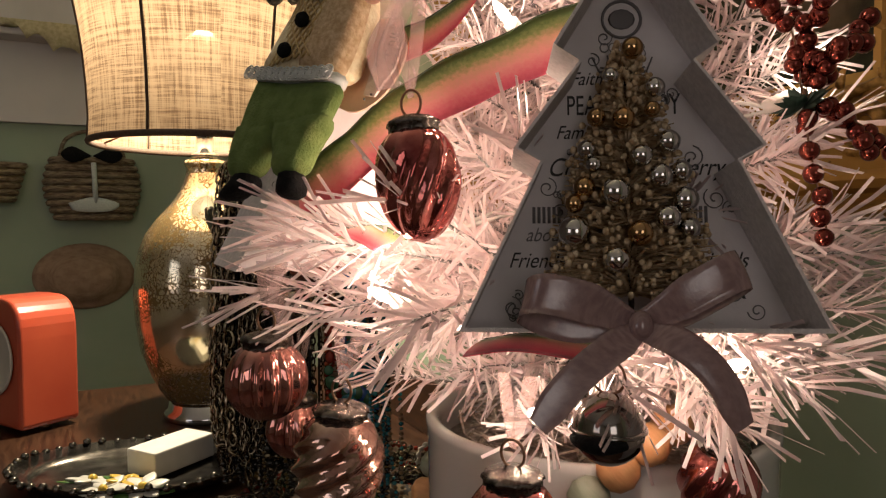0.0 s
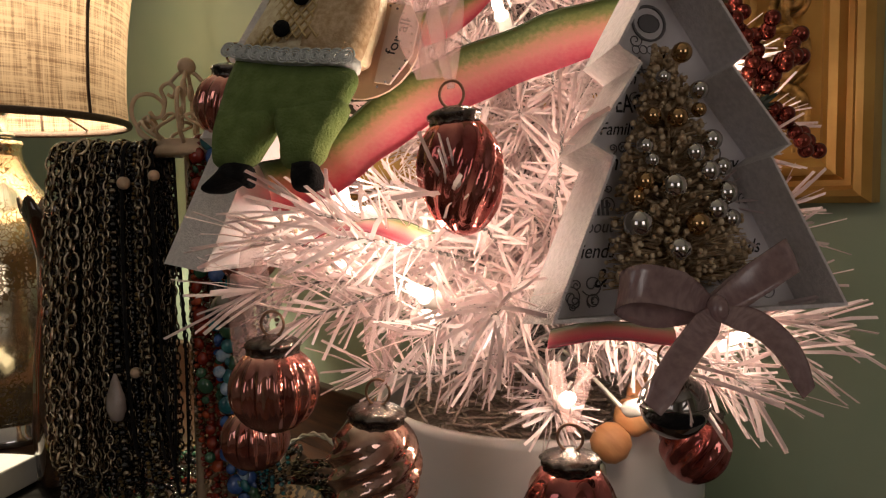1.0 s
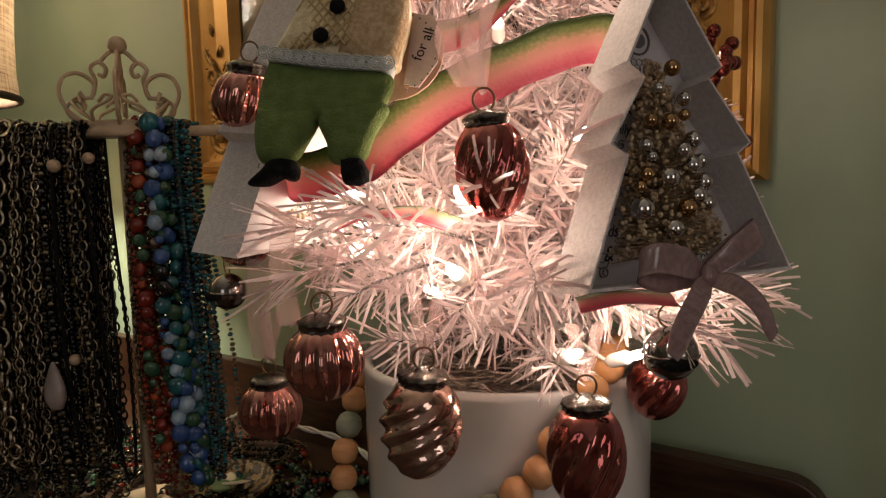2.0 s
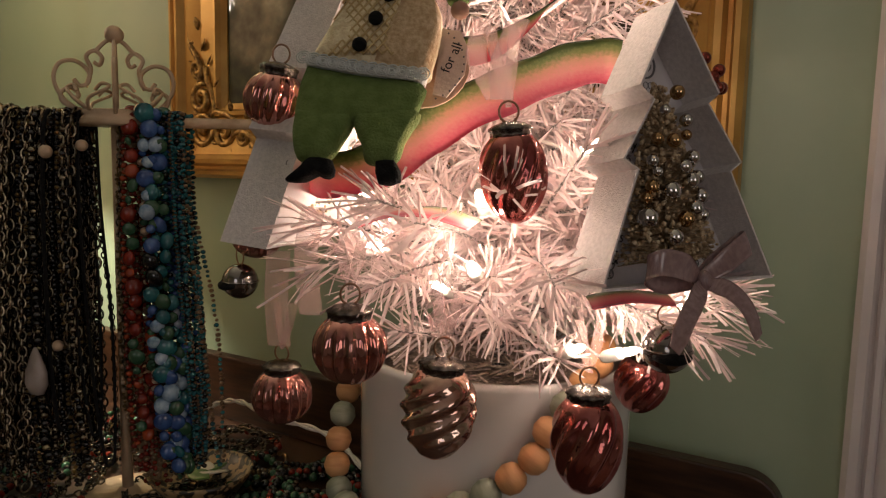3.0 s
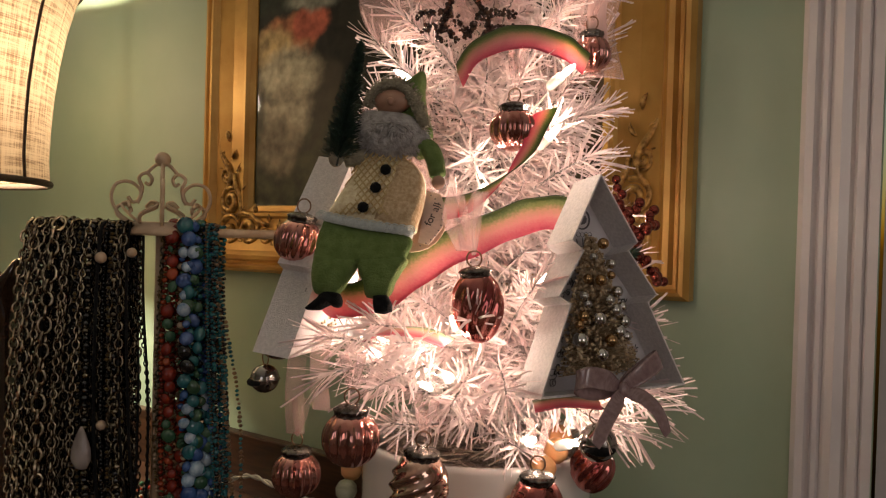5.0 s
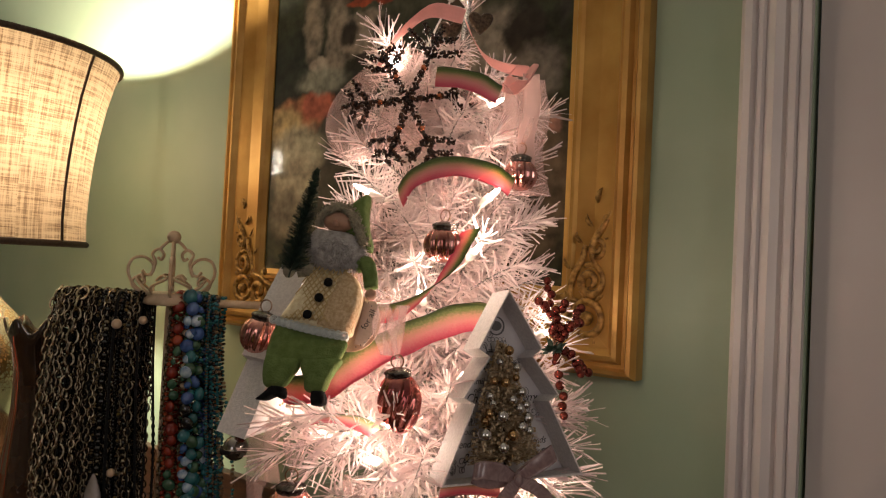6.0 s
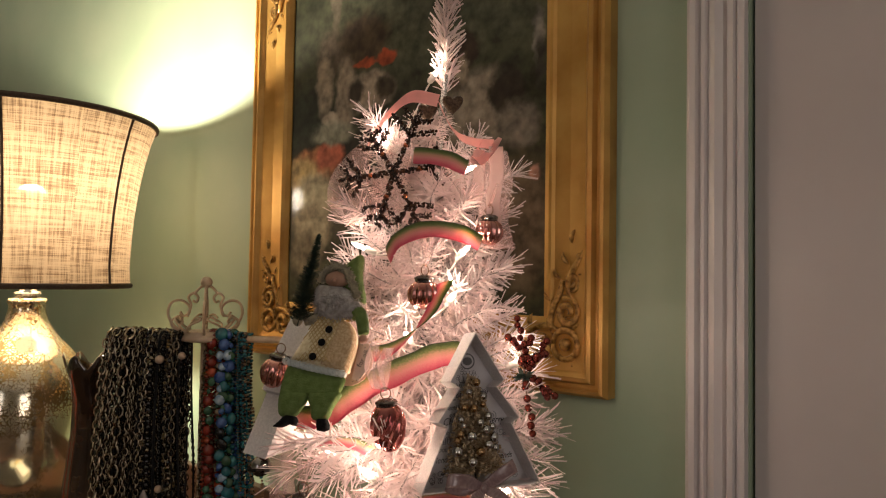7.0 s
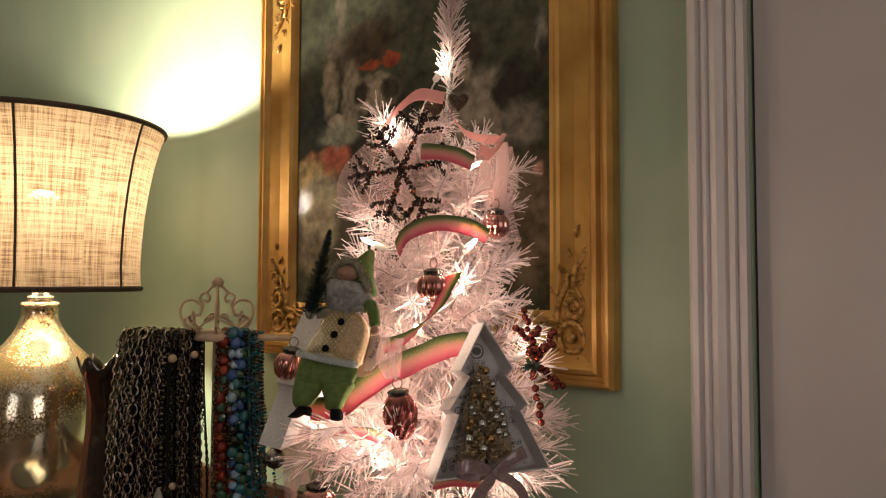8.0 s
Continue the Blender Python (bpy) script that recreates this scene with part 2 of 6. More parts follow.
        for i in range(n - 1):
            for j in (0, cuts):
                faces.append((i * w + j, (i + 1) * w + j, n * w + (i + 1) * w + j, n * w + i * w + j))
        k = self.add(verts, faces, mat)
        for i, q in enumerate(uvs):
            self.uv[k + i] = q

    def mesh(self, name, mats, smooth=True):
        me = bpy.data.meshes.new(name)
        me.from_pydata(self.v, [], self.f)
        for m in mats:
            me.materials.append(m)
        me.polygons.foreach_set("material_index", self.m)
        me.polygons.foreach_set("use_smooth", [smooth] * len(self.f))
        if self.uv:
            layer = me.uv_layers.new(name="UVMap")
            layer.data.foreach_set("uv", [c for l in me.loops for c in self.uv.get(l.vertex_index, (0, 0))])
        me.update()
        return me


def part(name, built, mats, parent=None, label="", smooth=True, m=None):
    me = built if isinstance(built, bpy.types.Mesh) else built.mesh(name, mats if isinstance(mats, (list, tuple)) else [mats], smooth)
    ob = new(name, me)
    if parent:
        ob.parent = parent
    if m:
        ob.matrix_basis = m
    return tagged(ob, label)


def soften(ob, width=0.003, segments=2):
    mod = ob.modifiers.new("bevel", "BEVEL")
    mod.width, mod.segments, mod.limit_method = width, segments, "ANGLE"
    return ob


def thing(name, label, category, m=None, group=""):
    ob = new(name)
    if m:
        ob.matrix_basis = m
    return tagged(ob, label, category, group)


def curve(points, n):
    """A smooth line through points, n steps between each two."""
    p = [Vector(q) for q in points]
    p = [2 * p[0] - p[1]] + p + [2 * p[-1] - p[-2]]
    out = []
    for i in range(1, len(p) - 2):
        for k in range(n):
            s = k / n
            a, b2, c, d = p[i - 1], p[i], p[i + 1], p[i + 2]
            out.append(0.5 * (2 * b2 + (c - a) * s + (2 * a - 5 * b2 + 4 * c - d) * s * s + (3 * b2 - a - 3 * c + d) * s ** 3))
    return out + [p[-2]]


def simple(name, lo, hi, mat, label, category="", kind="structure", bevel=0.0):
    q = Builder()
    q.box(lo, hi)
    ob = tagged(part(name, q, mat, smooth=False), label, category or name.split("_")[0], "", kind)
    return soften(ob, bevel) if bevel else ob


# ---------- the room ----------
YW = 0.524
XB = -2.3
simple("floor", (-2.5, -3.2, -0.1), (3.2, 0.8, 0.0), M_FLOOR, "dark polished wooden floor")
simple("ceiling", (-2.5, -3.2, 2.6), (3.2, 0.8, 2.7), M_CEIL, "plain white painted ceiling")
q = Builder()
q.box((XB - 0.15, YW, 0), (0.2085, YW + 0.15, 2.6))
q.box((0.2085, YW, 2.05), (1.04, YW + 0.15, 2.6))
q.box((1.04, YW, 0), (3.1, YW + 0.15, 2.6))
tagged(part("wall_north", q, M_WALL, smooth=False), "sage green painted plaster wall lit by a lamp", "wall", "", "structure")
simple("wall_west", (XB - 0.15, -3.1, 0), (XB, YW, 2.6), M_WALL, "sage green painted wall in shade", "wall")
# Unseen wall; its window opening is added only for the second fill lamp.
q = Builder()
q.box((3.0, -3.0, 0), (3.15, -1.65, 2.6))
q.box((3.0, -0.55, 0), (3.15, YW, 2.6))
q.box((3.0, -1.65, 0), (3.15, -0.55, 0.9))
q.box((3.0, -1.65, 2.2), (3.15, -0.55, 2.6))
tagged(part("wall_east", q, M_WALLP, smooth=False), "plain pale painted wall out of view with a window opening", "wall", "", "structure")
q = Builder()
q.box((XB, -3.15, 0), (0.35, -3.0, 2.6))
q.box((1.45, -3.15, 0), (3.0, -3.0, 2.6))
q.box((0.35, -3.15, 0), (1.45, -3.0, 0.9))
q.box((0.35, -3.15, 2.2), (1.45, -3.0, 2.6))
tagged(part("wall_south", q, M_WALLP, smooth=False), "plain pale painted wall out of view with a window opening", "wall", "", "structure")

# door with its fluted casing
door = tagged(thing("door_1", "closed mauve-white painted door beside the green wall", "door"), kind="structure")
q = Builder()
q.box((0.2115, YW + 0.012, 0.01), (1.036, YW + 0.05, 2.04))
part("door_panel", q, M_DOOR, door, smooth=False)
casing = tagged(thing("door_casing", "moulded off-white painted door casing", "door casing"), kind="structure")
PROFILE = [(0.1450, YW), (0.1450, YW - 0.015), (0.1495, YW - 0.020), (0.1560, YW - 0.020), (0.1581, YW - 0.015), (0.1601, YW - 0.013), (0.1622, YW - 0.018), (0.1659, YW - 0.018),
           (0.1683, YW - 0.013), (0.1708, YW - 0.016), (0.1772, YW - 0.019), (0.1847, YW - 0.015), (0.1879, YW - 0.011), (0.1903, YW - 0.017), (0.1960, YW - 0.017), (0.1981, YW - 0.012),
           (0.2002, YW - 0.015), (0.2075, YW - 0.015), (0.2075, YW)]
for s, name in ((1, "jamb_moulding"), (-1, "jamb_moulding")):
    q = Builder()
    pr = PROFILE if s == 1 else [(1.2495 - x, y) for x, y in reversed(PROFILE)]
    q.add([(x, y, z) for z in (0, 2.13) for x, y in pr],
          [tuple(range(len(pr))), tuple(reversed(range(len(pr), 2 * len(pr))))] + [(i, i + len(pr), (i + 1) % len(pr) + len(pr), (i + 1) % len(pr)) for i in range(len(pr))])
    part(name, q, M_TRIM, casing, smooth=False)
q = Builder()
q.box((0.2078, YW - 0.017, 2.05), (1.04, YW - 0.0005, 2.13))
part("head_moulding", q, M_TRIM, casing, smooth=False)

# dresser
dresser = thing("dresser", "dark polished wooden dresser with a low back board", "dresser")
q = Builder()
q.box((-1.18, -0.12, TZ - 0.035), (0.105, 0.50, TZ))
soften(part("top", q, M_WOOD, dresser, smooth=False), 0.006, 3)
q = Builder()
q.box((-1.15, -0.09, 0.08), (0.08, 0.49, TZ - 0.0352))
part("carcass", q, M_WOOD, dresser, smooth=False)
q = Builder()
arc = [(0.108 - 0.03 + 0.03 * math.sin(a), 0.787 + 0.03 * math.cos(a)) for a in [i * math.pi / 12 for i in range(7)]]
q.prism([(-1.18, TZ + 0.0005), (-1.18, 0.817)] + arc + [(0.108, TZ + 0.0005)], 0.482, 0.4995)
soften(part("back_board", q, M_WOOD, dresser, smooth=False), 0.002)
for k in range(3):
    for row in range(3):
        q = Builder()
        x0 = -1.12 + k * 0.40
        q.box((x0, -0.108, 0.11 + row * 0.195), (x0 + 0.38, -0.0902, 0.29 + row * 0.195))
        dr = soften(part("drawer", q, M_WOOD, dresser, smooth=False), 0.004)
        q = Builder()
        q.ball((x0 + 0.19, -0.120, 0.20 + row * 0.195), 0.014)
        part("knob", q, M_RING, dr)
for x in (-1.12, 0.05):
    for y in (-0.06, 0.46):
        q = Builder()
        q.lathe([(0.018, 0.0), (0.03, 0.05), (0.025, 0.0795)], 14, 0, (x, y, 0))
        part("foot", q, M_WOOD, dresser)

# ---------- framed painting ----------
FX0, FX1, FZ0, FZ1 = -0.655, 0.054, 1.043, 1.80
RAIL = [(0, 0.0005), (0, 0.020), (0.004, 0.027), (0.008, 0.028), (0.0105, 0.023), (0.014, 0.023), (0.017, 0.030), (0.022, 0.031), (0.0255, 0.027), (0.028, 0.023),
        (0.050, 0.017), (0.070, 0.016), (0.073, 0.020), (0.077, 0.020), (0.080, 0.014), (0.087, 0.010), (0.087, 0.0005)]
picture = thing("framed_painting", "wide ornate gilt frame round a dark old painting under glass", "painting")


def frame_rail(a, c, inward):
    """One mitred rail from corner a to corner c of the outer edge; inward: unit vector in the wall's plane."""
    q = Builder()
    a, c, inward = Vector(a), Vector(c), Vector(inward)
    along = (c - a).normalized()
    n = len(RAIL)
    verts = [p + inward * d * 1.09 + along * d * 1.09 * s + Vector((0, -h, 0)) for p, s in ((a, 1), (c, -1)) for d, h in RAIL]
    q.add(verts, [(i, (i + 1) % n, (i + 1) % n + n, i + n) for i in range(n)] + [tuple(range(n)), tuple(range(2 * n - 1, n - 1, -1))])
    return q


LL, LR, UR, UL = (FX0, YW, FZ0), (FX1, YW, FZ0), (FX1, YW, FZ1), (FX0, YW, FZ1)
for a, c, n in ((LL, LR, (0, 0, 1)), (LR, UR, (-1, 0, 0)), (UR, UL, (0, 0, -1)), (UL, LL, (1, 0, 0))):
    part("rail", frame_rail(a, c, n), M_GOLD, picture, smooth=False)


def spiral(cx, cz, r, turns, start, sense, n=26):
    return [(cx + r * (1 - 0.82 * k / n) * math.cos(start + sense * turns * 2 * math.pi * k / n), cz + r * (1 - 0.82 * k / n) * math.sin(start + sense * turns * 2 * math.pi * k / n)) for k in range(n + 1)]


def corner_scroll(m):
    """Leaf and scroll relief of one corner; local x and z run inwards from the outer corner."""
    q = Builder()

    def line(pts, r, mat=0):
        n = len(pts)
        q.tube([m @ Vector((x, -0.0005, z)) for x, z in pts], [r * (0.6 + 0.95 * math.sin(math.pi * (0.12 + 0.8 * i / n))) for i in range(n)], 6, mat)

    def leaf(x, z, ang, size):
        pts = [(x + size * k * math.cos(ang + 0.5 * k), z + size * k * math.sin(ang + 0.5 * k)) for k in (0, 0.25, 0.5, 0.75, 1)]
        q.tube([m @ Vector((px, -0.002 * math.sin(math.pi * i / 4), pz)) for i, (px, pz) in enumerate(pts)], [size * w for w in (0.08, 0.22, 0.24, 0.15, 0.02)], 6, 0, False, 0.5)

    for swap in (0, 1):
        def tr(pts):
            return [(z, x) for x, z in pts] if swap else pts
        line(tr(spiral(0.050, 0.086, 0.017, 1.5, 1.2, 1)), 0.0034)
        line(tr(spiral(0.044, 0.118, 0.010, 1.4, -1.2, -1)), 0.0026)
        line(tr([(0.040 + 0.010 * math.sin(k * 0.55), 0.095 + 0.007 * k) for k in range(11)]), 0.0030)
        line(tr([(0.066, 0.060), (0.072, 0.075), (0.068, 0.092), (0.060, 0.105), (0.056, 0.120)]), 0.0028)
        for k, (lx, lz, la, ls) in enumerate(((0.045, 0.160, 1.4, 0.016), (0.040, 0.145, 2.3, 0.014), (0.050, 0.138, 0.6, 0.014), (0.038, 0.126, 2.6, 0.012), (0.060, 0.122, 0.5, 0.013),
                                              (0.070, 0.098, 0.3, 0.014), (0.034, 0.100, 2.8, 0.014), (0.034, 0.080, 2.9, 0.012), (0.068, 0.072, 0.2, 0.012))):
            x, z = (lz, lx) if swap else (lx, lz)
            leaf(x, z, (math.pi / 2 - la) if swap else la, ls)
    line([(0.052 + 0.016 * math.cos(k * 0.42), 0.052 + 0.016 * math.sin(k * 0.42)) for k in range(16)], 0.0034)
    q.ball(m @ Vector((0.052, -0.002, 0.052)), 0.008, 10, 6)
    for k in range(9):
        leaf(0.052 + 0.018 * math.cos(k * 0.7), 0.052 + 0.018 * math.sin(k * 0.7), k * 0.7, 0.013)
    return q


for m in (Matrix.Translation((FX0, YW - 0.018, FZ0)), Matrix.Translation((FX1, YW - 0.018, FZ0)) @ Matrix.Diagonal((-1, 1, 1, 1)),
          Matrix.Translation((FX0, YW - 0.018, FZ1)) @ Matrix.Diagonal((1, 1, -1, 1)), Matrix.Translation((FX1, YW - 0.018, FZ1)) @ Matrix.Diagonal((-1, 1, -1, 1))):
    part("corner_scroll", corner_scroll(m @ Matrix.Diagonal((1.12, 1.0, 1.18, 1))), M_GOLDD, picture, "carved leaf scroll")

# the painting itself: soft plain shapes on a dark ground
M_PAINT = bpy.data.materials.new("old_oil_painting")
M_PAINT.use_nodes = True
nt = M_PAINT.node_tree
b = nt.nodes["Principled BSDF"]
co = nt.nodes.new("ShaderNodeTexCoord")
wob = nt.nodes.new("ShaderNodeTexNoise")
wob.inputs["Scale"].default_value, wob.inputs["Detail"].default_value = 48, 8
nt.links.new(co.outputs["Object"], wob.inputs["Vector"])
warp = nt.nodes.new("ShaderNodeVectorMath")
warp.operation = "MULTIPLY_ADD"
warp.inputs[1].default_value = (0.024, 0.0, 0.024)
nt.links.new(wob.outputs["Color"], warp.inputs[0])
nt.links.new(co.outputs["Object"], warp.inputs[2])
bgn = nt.nodes.new("ShaderNodeTexNoise")
bgn.inputs["Scale"].default_value, bgn.inputs["Detail"].default_value = 7, 6
nt.links.new(co.outputs["Object"], bgn.inputs["Vector"])
bgr = nt.nodes.new("ShaderNodeValToRGB")
bgr.color_ramp.elements[0].position, bgr.color_ramp.elements[1].position = 0.35, 0.7
bgr.color_ramp.elements[0].color, bgr.color_ramp.elements[1].color = (0.014, 0.016, 0.007, 1), (0.060, 0.062, 0.030, 1)
nt.links.new(bgn.outputs[0], bgr.inputs[0])
last = bgr.outputs[0]
GROUND = [(-0.236, 1.577, 0.250, 0.108, (0.085, 0.090, 0.055), 0.70), (-0.459, 1.358, 0.158, 0.099, (0.020, 0.018, 0.011), 0.60), (-0.079, 1.258, 0.053, 0.086, (0.130, 0.090, 0.055), 0.50), (-0.522, 1.455, 0.088, 0.051, (0.020, 0.026, 0.016), 0.50),
          (-0.291, 1.417, 0.069, 0.081, (0.050, 0.048, 0.030), 0.60)]
CAT_ONE = [(-0.452, 1.657, 0.012, 0.061, (0.100, 0.085, 0.060), 0.40), (-0.390, 1.568, 0.062, 0.044, (0.065, 0.042, 0.026), 0.30), (-0.466, 1.558, 0.031, 0.042, (0.120, 0.095, 0.070), 0.50), (-0.476, 1.509, 0.020, 0.053, (0.200, 0.165, 0.120), 0.35),
           (-0.458, 1.449, 0.021, 0.013, (0.300, 0.250, 0.190), 0.30), (-0.424, 1.486, 0.022, 0.059, (0.230, 0.190, 0.140), 0.40), (-0.370, 1.483, 0.054, 0.032, (0.270, 0.220, 0.165), 0.25), (-0.401, 1.486, 0.019, 0.019, (0.045, 0.032, 0.022), 0.40),
           (-0.333, 1.484, 0.021, 0.019, (0.060, 0.045, 0.030), 0.40), (-0.369, 1.447, 0.013, 0.008, (0.050, 0.030, 0.024), 0.40), (-0.379, 1.532, 0.026, 0.007, (0.300, 0.055, 0.020), 0.30), (-0.332, 1.533, 0.019, 0.012, (0.340, 0.060, 0.022), 0.30)]
CAT_TWO = [(-0.150, 1.421, 0.064, 0.060, (0.240, 0.200, 0.150), 0.30), (-0.199, 1.496, 0.031, 0.041, (0.100, 0.070, 0.045), 0.35), (-0.178, 1.515, 0.024, 0.029, (0.045, 0.030, 0.020), 0.30), (-0.182, 1.487, 0.012, 0.020, (0.250, 0.200, 0.145), 0.40),
           (-0.104, 1.444, 0.030, 0.034, (0.035, 0.026, 0.018), 0.30), (-0.085, 1.396, 0.033, 0.032, (0.160, 0.135, 0.105), 0.40), (-0.056, 1.510, 0.008, 0.035, (0.170, 0.155, 0.130), 0.50), (-0.052, 1.474, 0.009, 0.031, (0.045, 0.040, 0.030), 0.50)]
BASKET = [(-0.501, 1.372, 0.053, 0.030, (0.360, 0.140, 0.060), 0.30), (-0.460, 1.388, 0.034, 0.022, (0.400, 0.100, 0.055), 0.30), (-0.531, 1.359, 0.040, 0.031, (0.360, 0.260, 0.110), 0.35), (-0.499, 1.321, 0.058, 0.037, (0.330, 0.300, 0.200), 0.35),
          (-0.500, 1.272, 0.044, 0.040, (0.300, 0.260, 0.170), 0.40), (-0.453, 1.425, 0.048, 0.019, (0.200, 0.200, 0.150), 0.50), (-0.513, 1.222, 0.039, 0.040, (0.160, 0.130, 0.080), 0.40), (-0.057, 1.327, 0.008, 0.012, (0.340, 0.170, 0.120), 0.40)]
for sx, sz, rx, rz, colour, soft_edge in GROUND + CAT_ONE + CAT_TWO + BASKET:
    colour = tuple(c * (1.0 if colour[0] > 2 * colour[1] else 1.12 if colour[0] > 0.12 else 0.8) for c in colour)
    soft_edge *= 0.85
    mp = nt.nodes.new("ShaderNodeVectorMath")
    mp.operation = "SUBTRACT"
    mp.inputs[1].default_value = (sx + 0.012, 0, sz + 0.012)
    nt.links.new(warp.outputs[0], mp.inputs[0])
    sc = nt.nodes.new("ShaderNodeVectorMath")
    sc.operation = "MULTIPLY"
    sc.inputs[1].default_value = (1 / rx, 0, 1 / rz)
    nt.links.new(mp.outputs[0], sc.inputs[0])
    ln = nt.nodes.new("ShaderNodeVectorMath")
    ln.operation = "LENGTH"
    nt.links.new(sc.outputs[0], ln.inputs[0])
    mr = nt.nodes.new("ShaderNodeMapRange")
    mr.interpolation_type = "SMOOTHSTEP"
    mr.inputs[1].default_value, mr.inputs[2].default_value, mr.inputs[3].default_value, mr.inputs[4].default_value = 1 - soft_edge, 1 + soft_edge, 1, 0
    nt.links.new(ln.outputs["Value"], mr.inputs[0])
    mc = nt.nodes.new("ShaderNodeMix")
    mc.data_type = "RGBA"
    mc.inputs[7].default_value = (*colour, 1)
    nt.links.new(mr.outputs[0], mc.inputs[0])
    nt.links.new(last, mc.inputs[6])
    last = mc.outputs[2]
fine = nt.nodes.new("ShaderNodeTexNoise")
fine.inputs["Scale"].default_value, fine.inputs["Detail"].default_value = 55, 9
nt.links.new(co.outputs["Object"], fine.inputs["Vector"])
fr = nt.nodes.new("ShaderNodeMapRange")
fr.inputs[1].default_value, fr.inputs[2].default_value, fr.inputs[3].default_value, fr.inputs[4].default_value = 0.3, 0.7, 0.5, 1.6
nt.links.new(fine.outputs[0], fr.inputs[0])
ml = nt.nodes.new("ShaderNodeVectorMath")
ml.operation = "MULTIPLY"
nt.links.new(last, ml.inputs[0])
nt.links.new(fr.outputs[0], ml.inputs[1])
nt.links.new(ml.outputs[0], b.inputs["Base Color"])
b.inputs["Roughness"].default_value = 0.6
b.inputs["Specular IOR Level"].default_value = 0.25
b.inputs["Coat Weight"].default_value, b.inputs["Coat Roughness"].default_value = 0.3, 0.02
q = Builder()
q.box((FX0 + 0.08, YW - 0.008, FZ0 + 0.08), (FX1 - 0.08, YW - 0.004, FZ1 - 0.08))
part("canvas", q, M_PAINT, picture, "dark varnished painting of soft pale animal shapes", smooth=False)

# ---------- table lamp ----------
lamp = thing("table_lamp", "lit mercury glass table lamp with a burlap bell shade", "table lamp", pose(LAMP[0], LAMP[1], TZ) @ Matrix.Diagonal((1.04, 1.04, 1.18, 1)))
M_MERC = bpy.data.materials.new("gold_mercury_glass")
M_MERC.use_nodes = True
nt = M_MERC.node_tree
b = nt.nodes["Principled BSDF"]
co = nt.nodes.new("ShaderNodeTexCoord")
vo = nt.nodes.new("ShaderNodeTexVoronoi")
vo.feature = "DISTANCE_TO_EDGE"
vo.inputs["Scale"].default_value = 185
nw = nt.nodes.new("ShaderNodeTexNoise")
nw.inputs["Scale"].default_value = 70
wv = nt.nodes.new("ShaderNodeVectorMath")
wv.operation = "MULTIPLY_ADD"
wv.inputs[1].default_value = (0.016, 0.016, 0.016)
nt.links.new(co.outputs["Object"], nw.inputs["Vector"])
nt.links.new(nw.outputs["Color"], wv.inputs[0])
nt.links.new(co.outputs["Object"], wv.inputs[2])
nt.links.new(wv.outputs[0], vo.inputs["Vector"])
n2 = nt.nodes.new("ShaderNodeTexNoise")
n2.inputs["Scale"].default_value, n2.inputs["Detail"].default_value = 13, 6
nt.links.new(co.outputs["Object"], n2.inputs["Vector"])
thr = nt.nodes.new("ShaderNodeMapRange")
thr.inputs[1].default_value, thr.inputs[2].default_value, thr.inputs[3].default_value, thr.inputs[4].default_value = 0.40, 0.66, -0.03, 0.26
nt.links.new(n2.outputs[0], thr.inputs[0])
ls = nt.nodes.new("ShaderNodeMath")
ls.operation = "LESS_THAN"
nt.links.new(vo.outputs["Distance"], ls.inputs[0])
nt.links.new(thr.outputs[0], ls.inputs[1])
rp = nt.nodes.new("ShaderNodeMix")
rp.data_type = "RGBA"
rp.inputs[6].default_value, rp.inputs[7].default_value = (0.82, 0.73, 0.53, 1), (0.20, 0.13, 0.05, 1)
nt.links.new(ls.outputs[0], rp.inputs[0])
nt.links.new(rp.outputs[2], b.inputs["Base Color"])
mm = nt.nodes.new("ShaderNodeMapRange")
mm.inputs[3].default_value, mm.inputs[4].default_value = 0.92, 0.35
nt.links.new(ls.outputs[0], mm.inputs[0])
nt.links.new(mm.outputs[0], b.inputs["Metallic"])
b.inputs["Roughness"].default_value = 0.13
q = Builder()
q.lathe([(0.056, 0.024), (0.062, 0.028), (0.072, 0.042), (0.082, 0.06), (0.095, 0.09), (0.102, 0.13), (0.104, 0.165), (0.102, 0.195), (0.096, 0.222), (0.085, 0.245), (0.068, 0.265), (0.052, 0.28),
         (0.040, 0.294), (0.032, 0.308), (0.028, 0.322), (0.027, 0.330), (0.030, 0.335), (0.028, 0.340), (0.012, 0.342)], 56)
part("glass_body", q, M_MERC, lamp, "bulbous crackled gold mercury glass")
q = Builder()
q.lathe([(0.064, 0.0), (0.067, 0.003), (0.066, 0.010), (0.060, 0.014), (0.058, 0.022), (0.054, 0.0238)], 40)
part("foot", q, M_SILVER, lamp, "polished metal foot")
q = Builder()
q.lathe([(0.016, 0.3425), (0.020, 0.344), (0.020, 0.349), (0.013, 0.351), (0.013, 0.375), (0.016, 0.378), (0.016, 0.41), (0.010, 0.414)], 20)
part("socket", q, M_SILVER, lamp, "polished metal socket")
q = Builder()
q.lathe([(0.010, 0.4145), (0.014, 0.43), (0.026, 0.46), (0.030, 0.478), (0.026, 0.497), (0.012, 0.508), (0.0, 0.51)], 20)
ob = part("bulb", q, M_BULBBIG, lamp, "glowing bulb")
ob.visible_shadow = False
SH = [(0.157, 0.360), (0.155, 0.39), (0.1565, 0.43), (0.160, 0.47), (0.166, 0.51), (0.174, 0.55), (0.184, 0.585), (0.192, 0.606)]
q = Builder()
n = 96
verts = [(r * math.cos(2 * math.pi * j / n), r * math.sin(2 * math.pi * j / n), z) for r, z in SH for j in range(n + 1)]
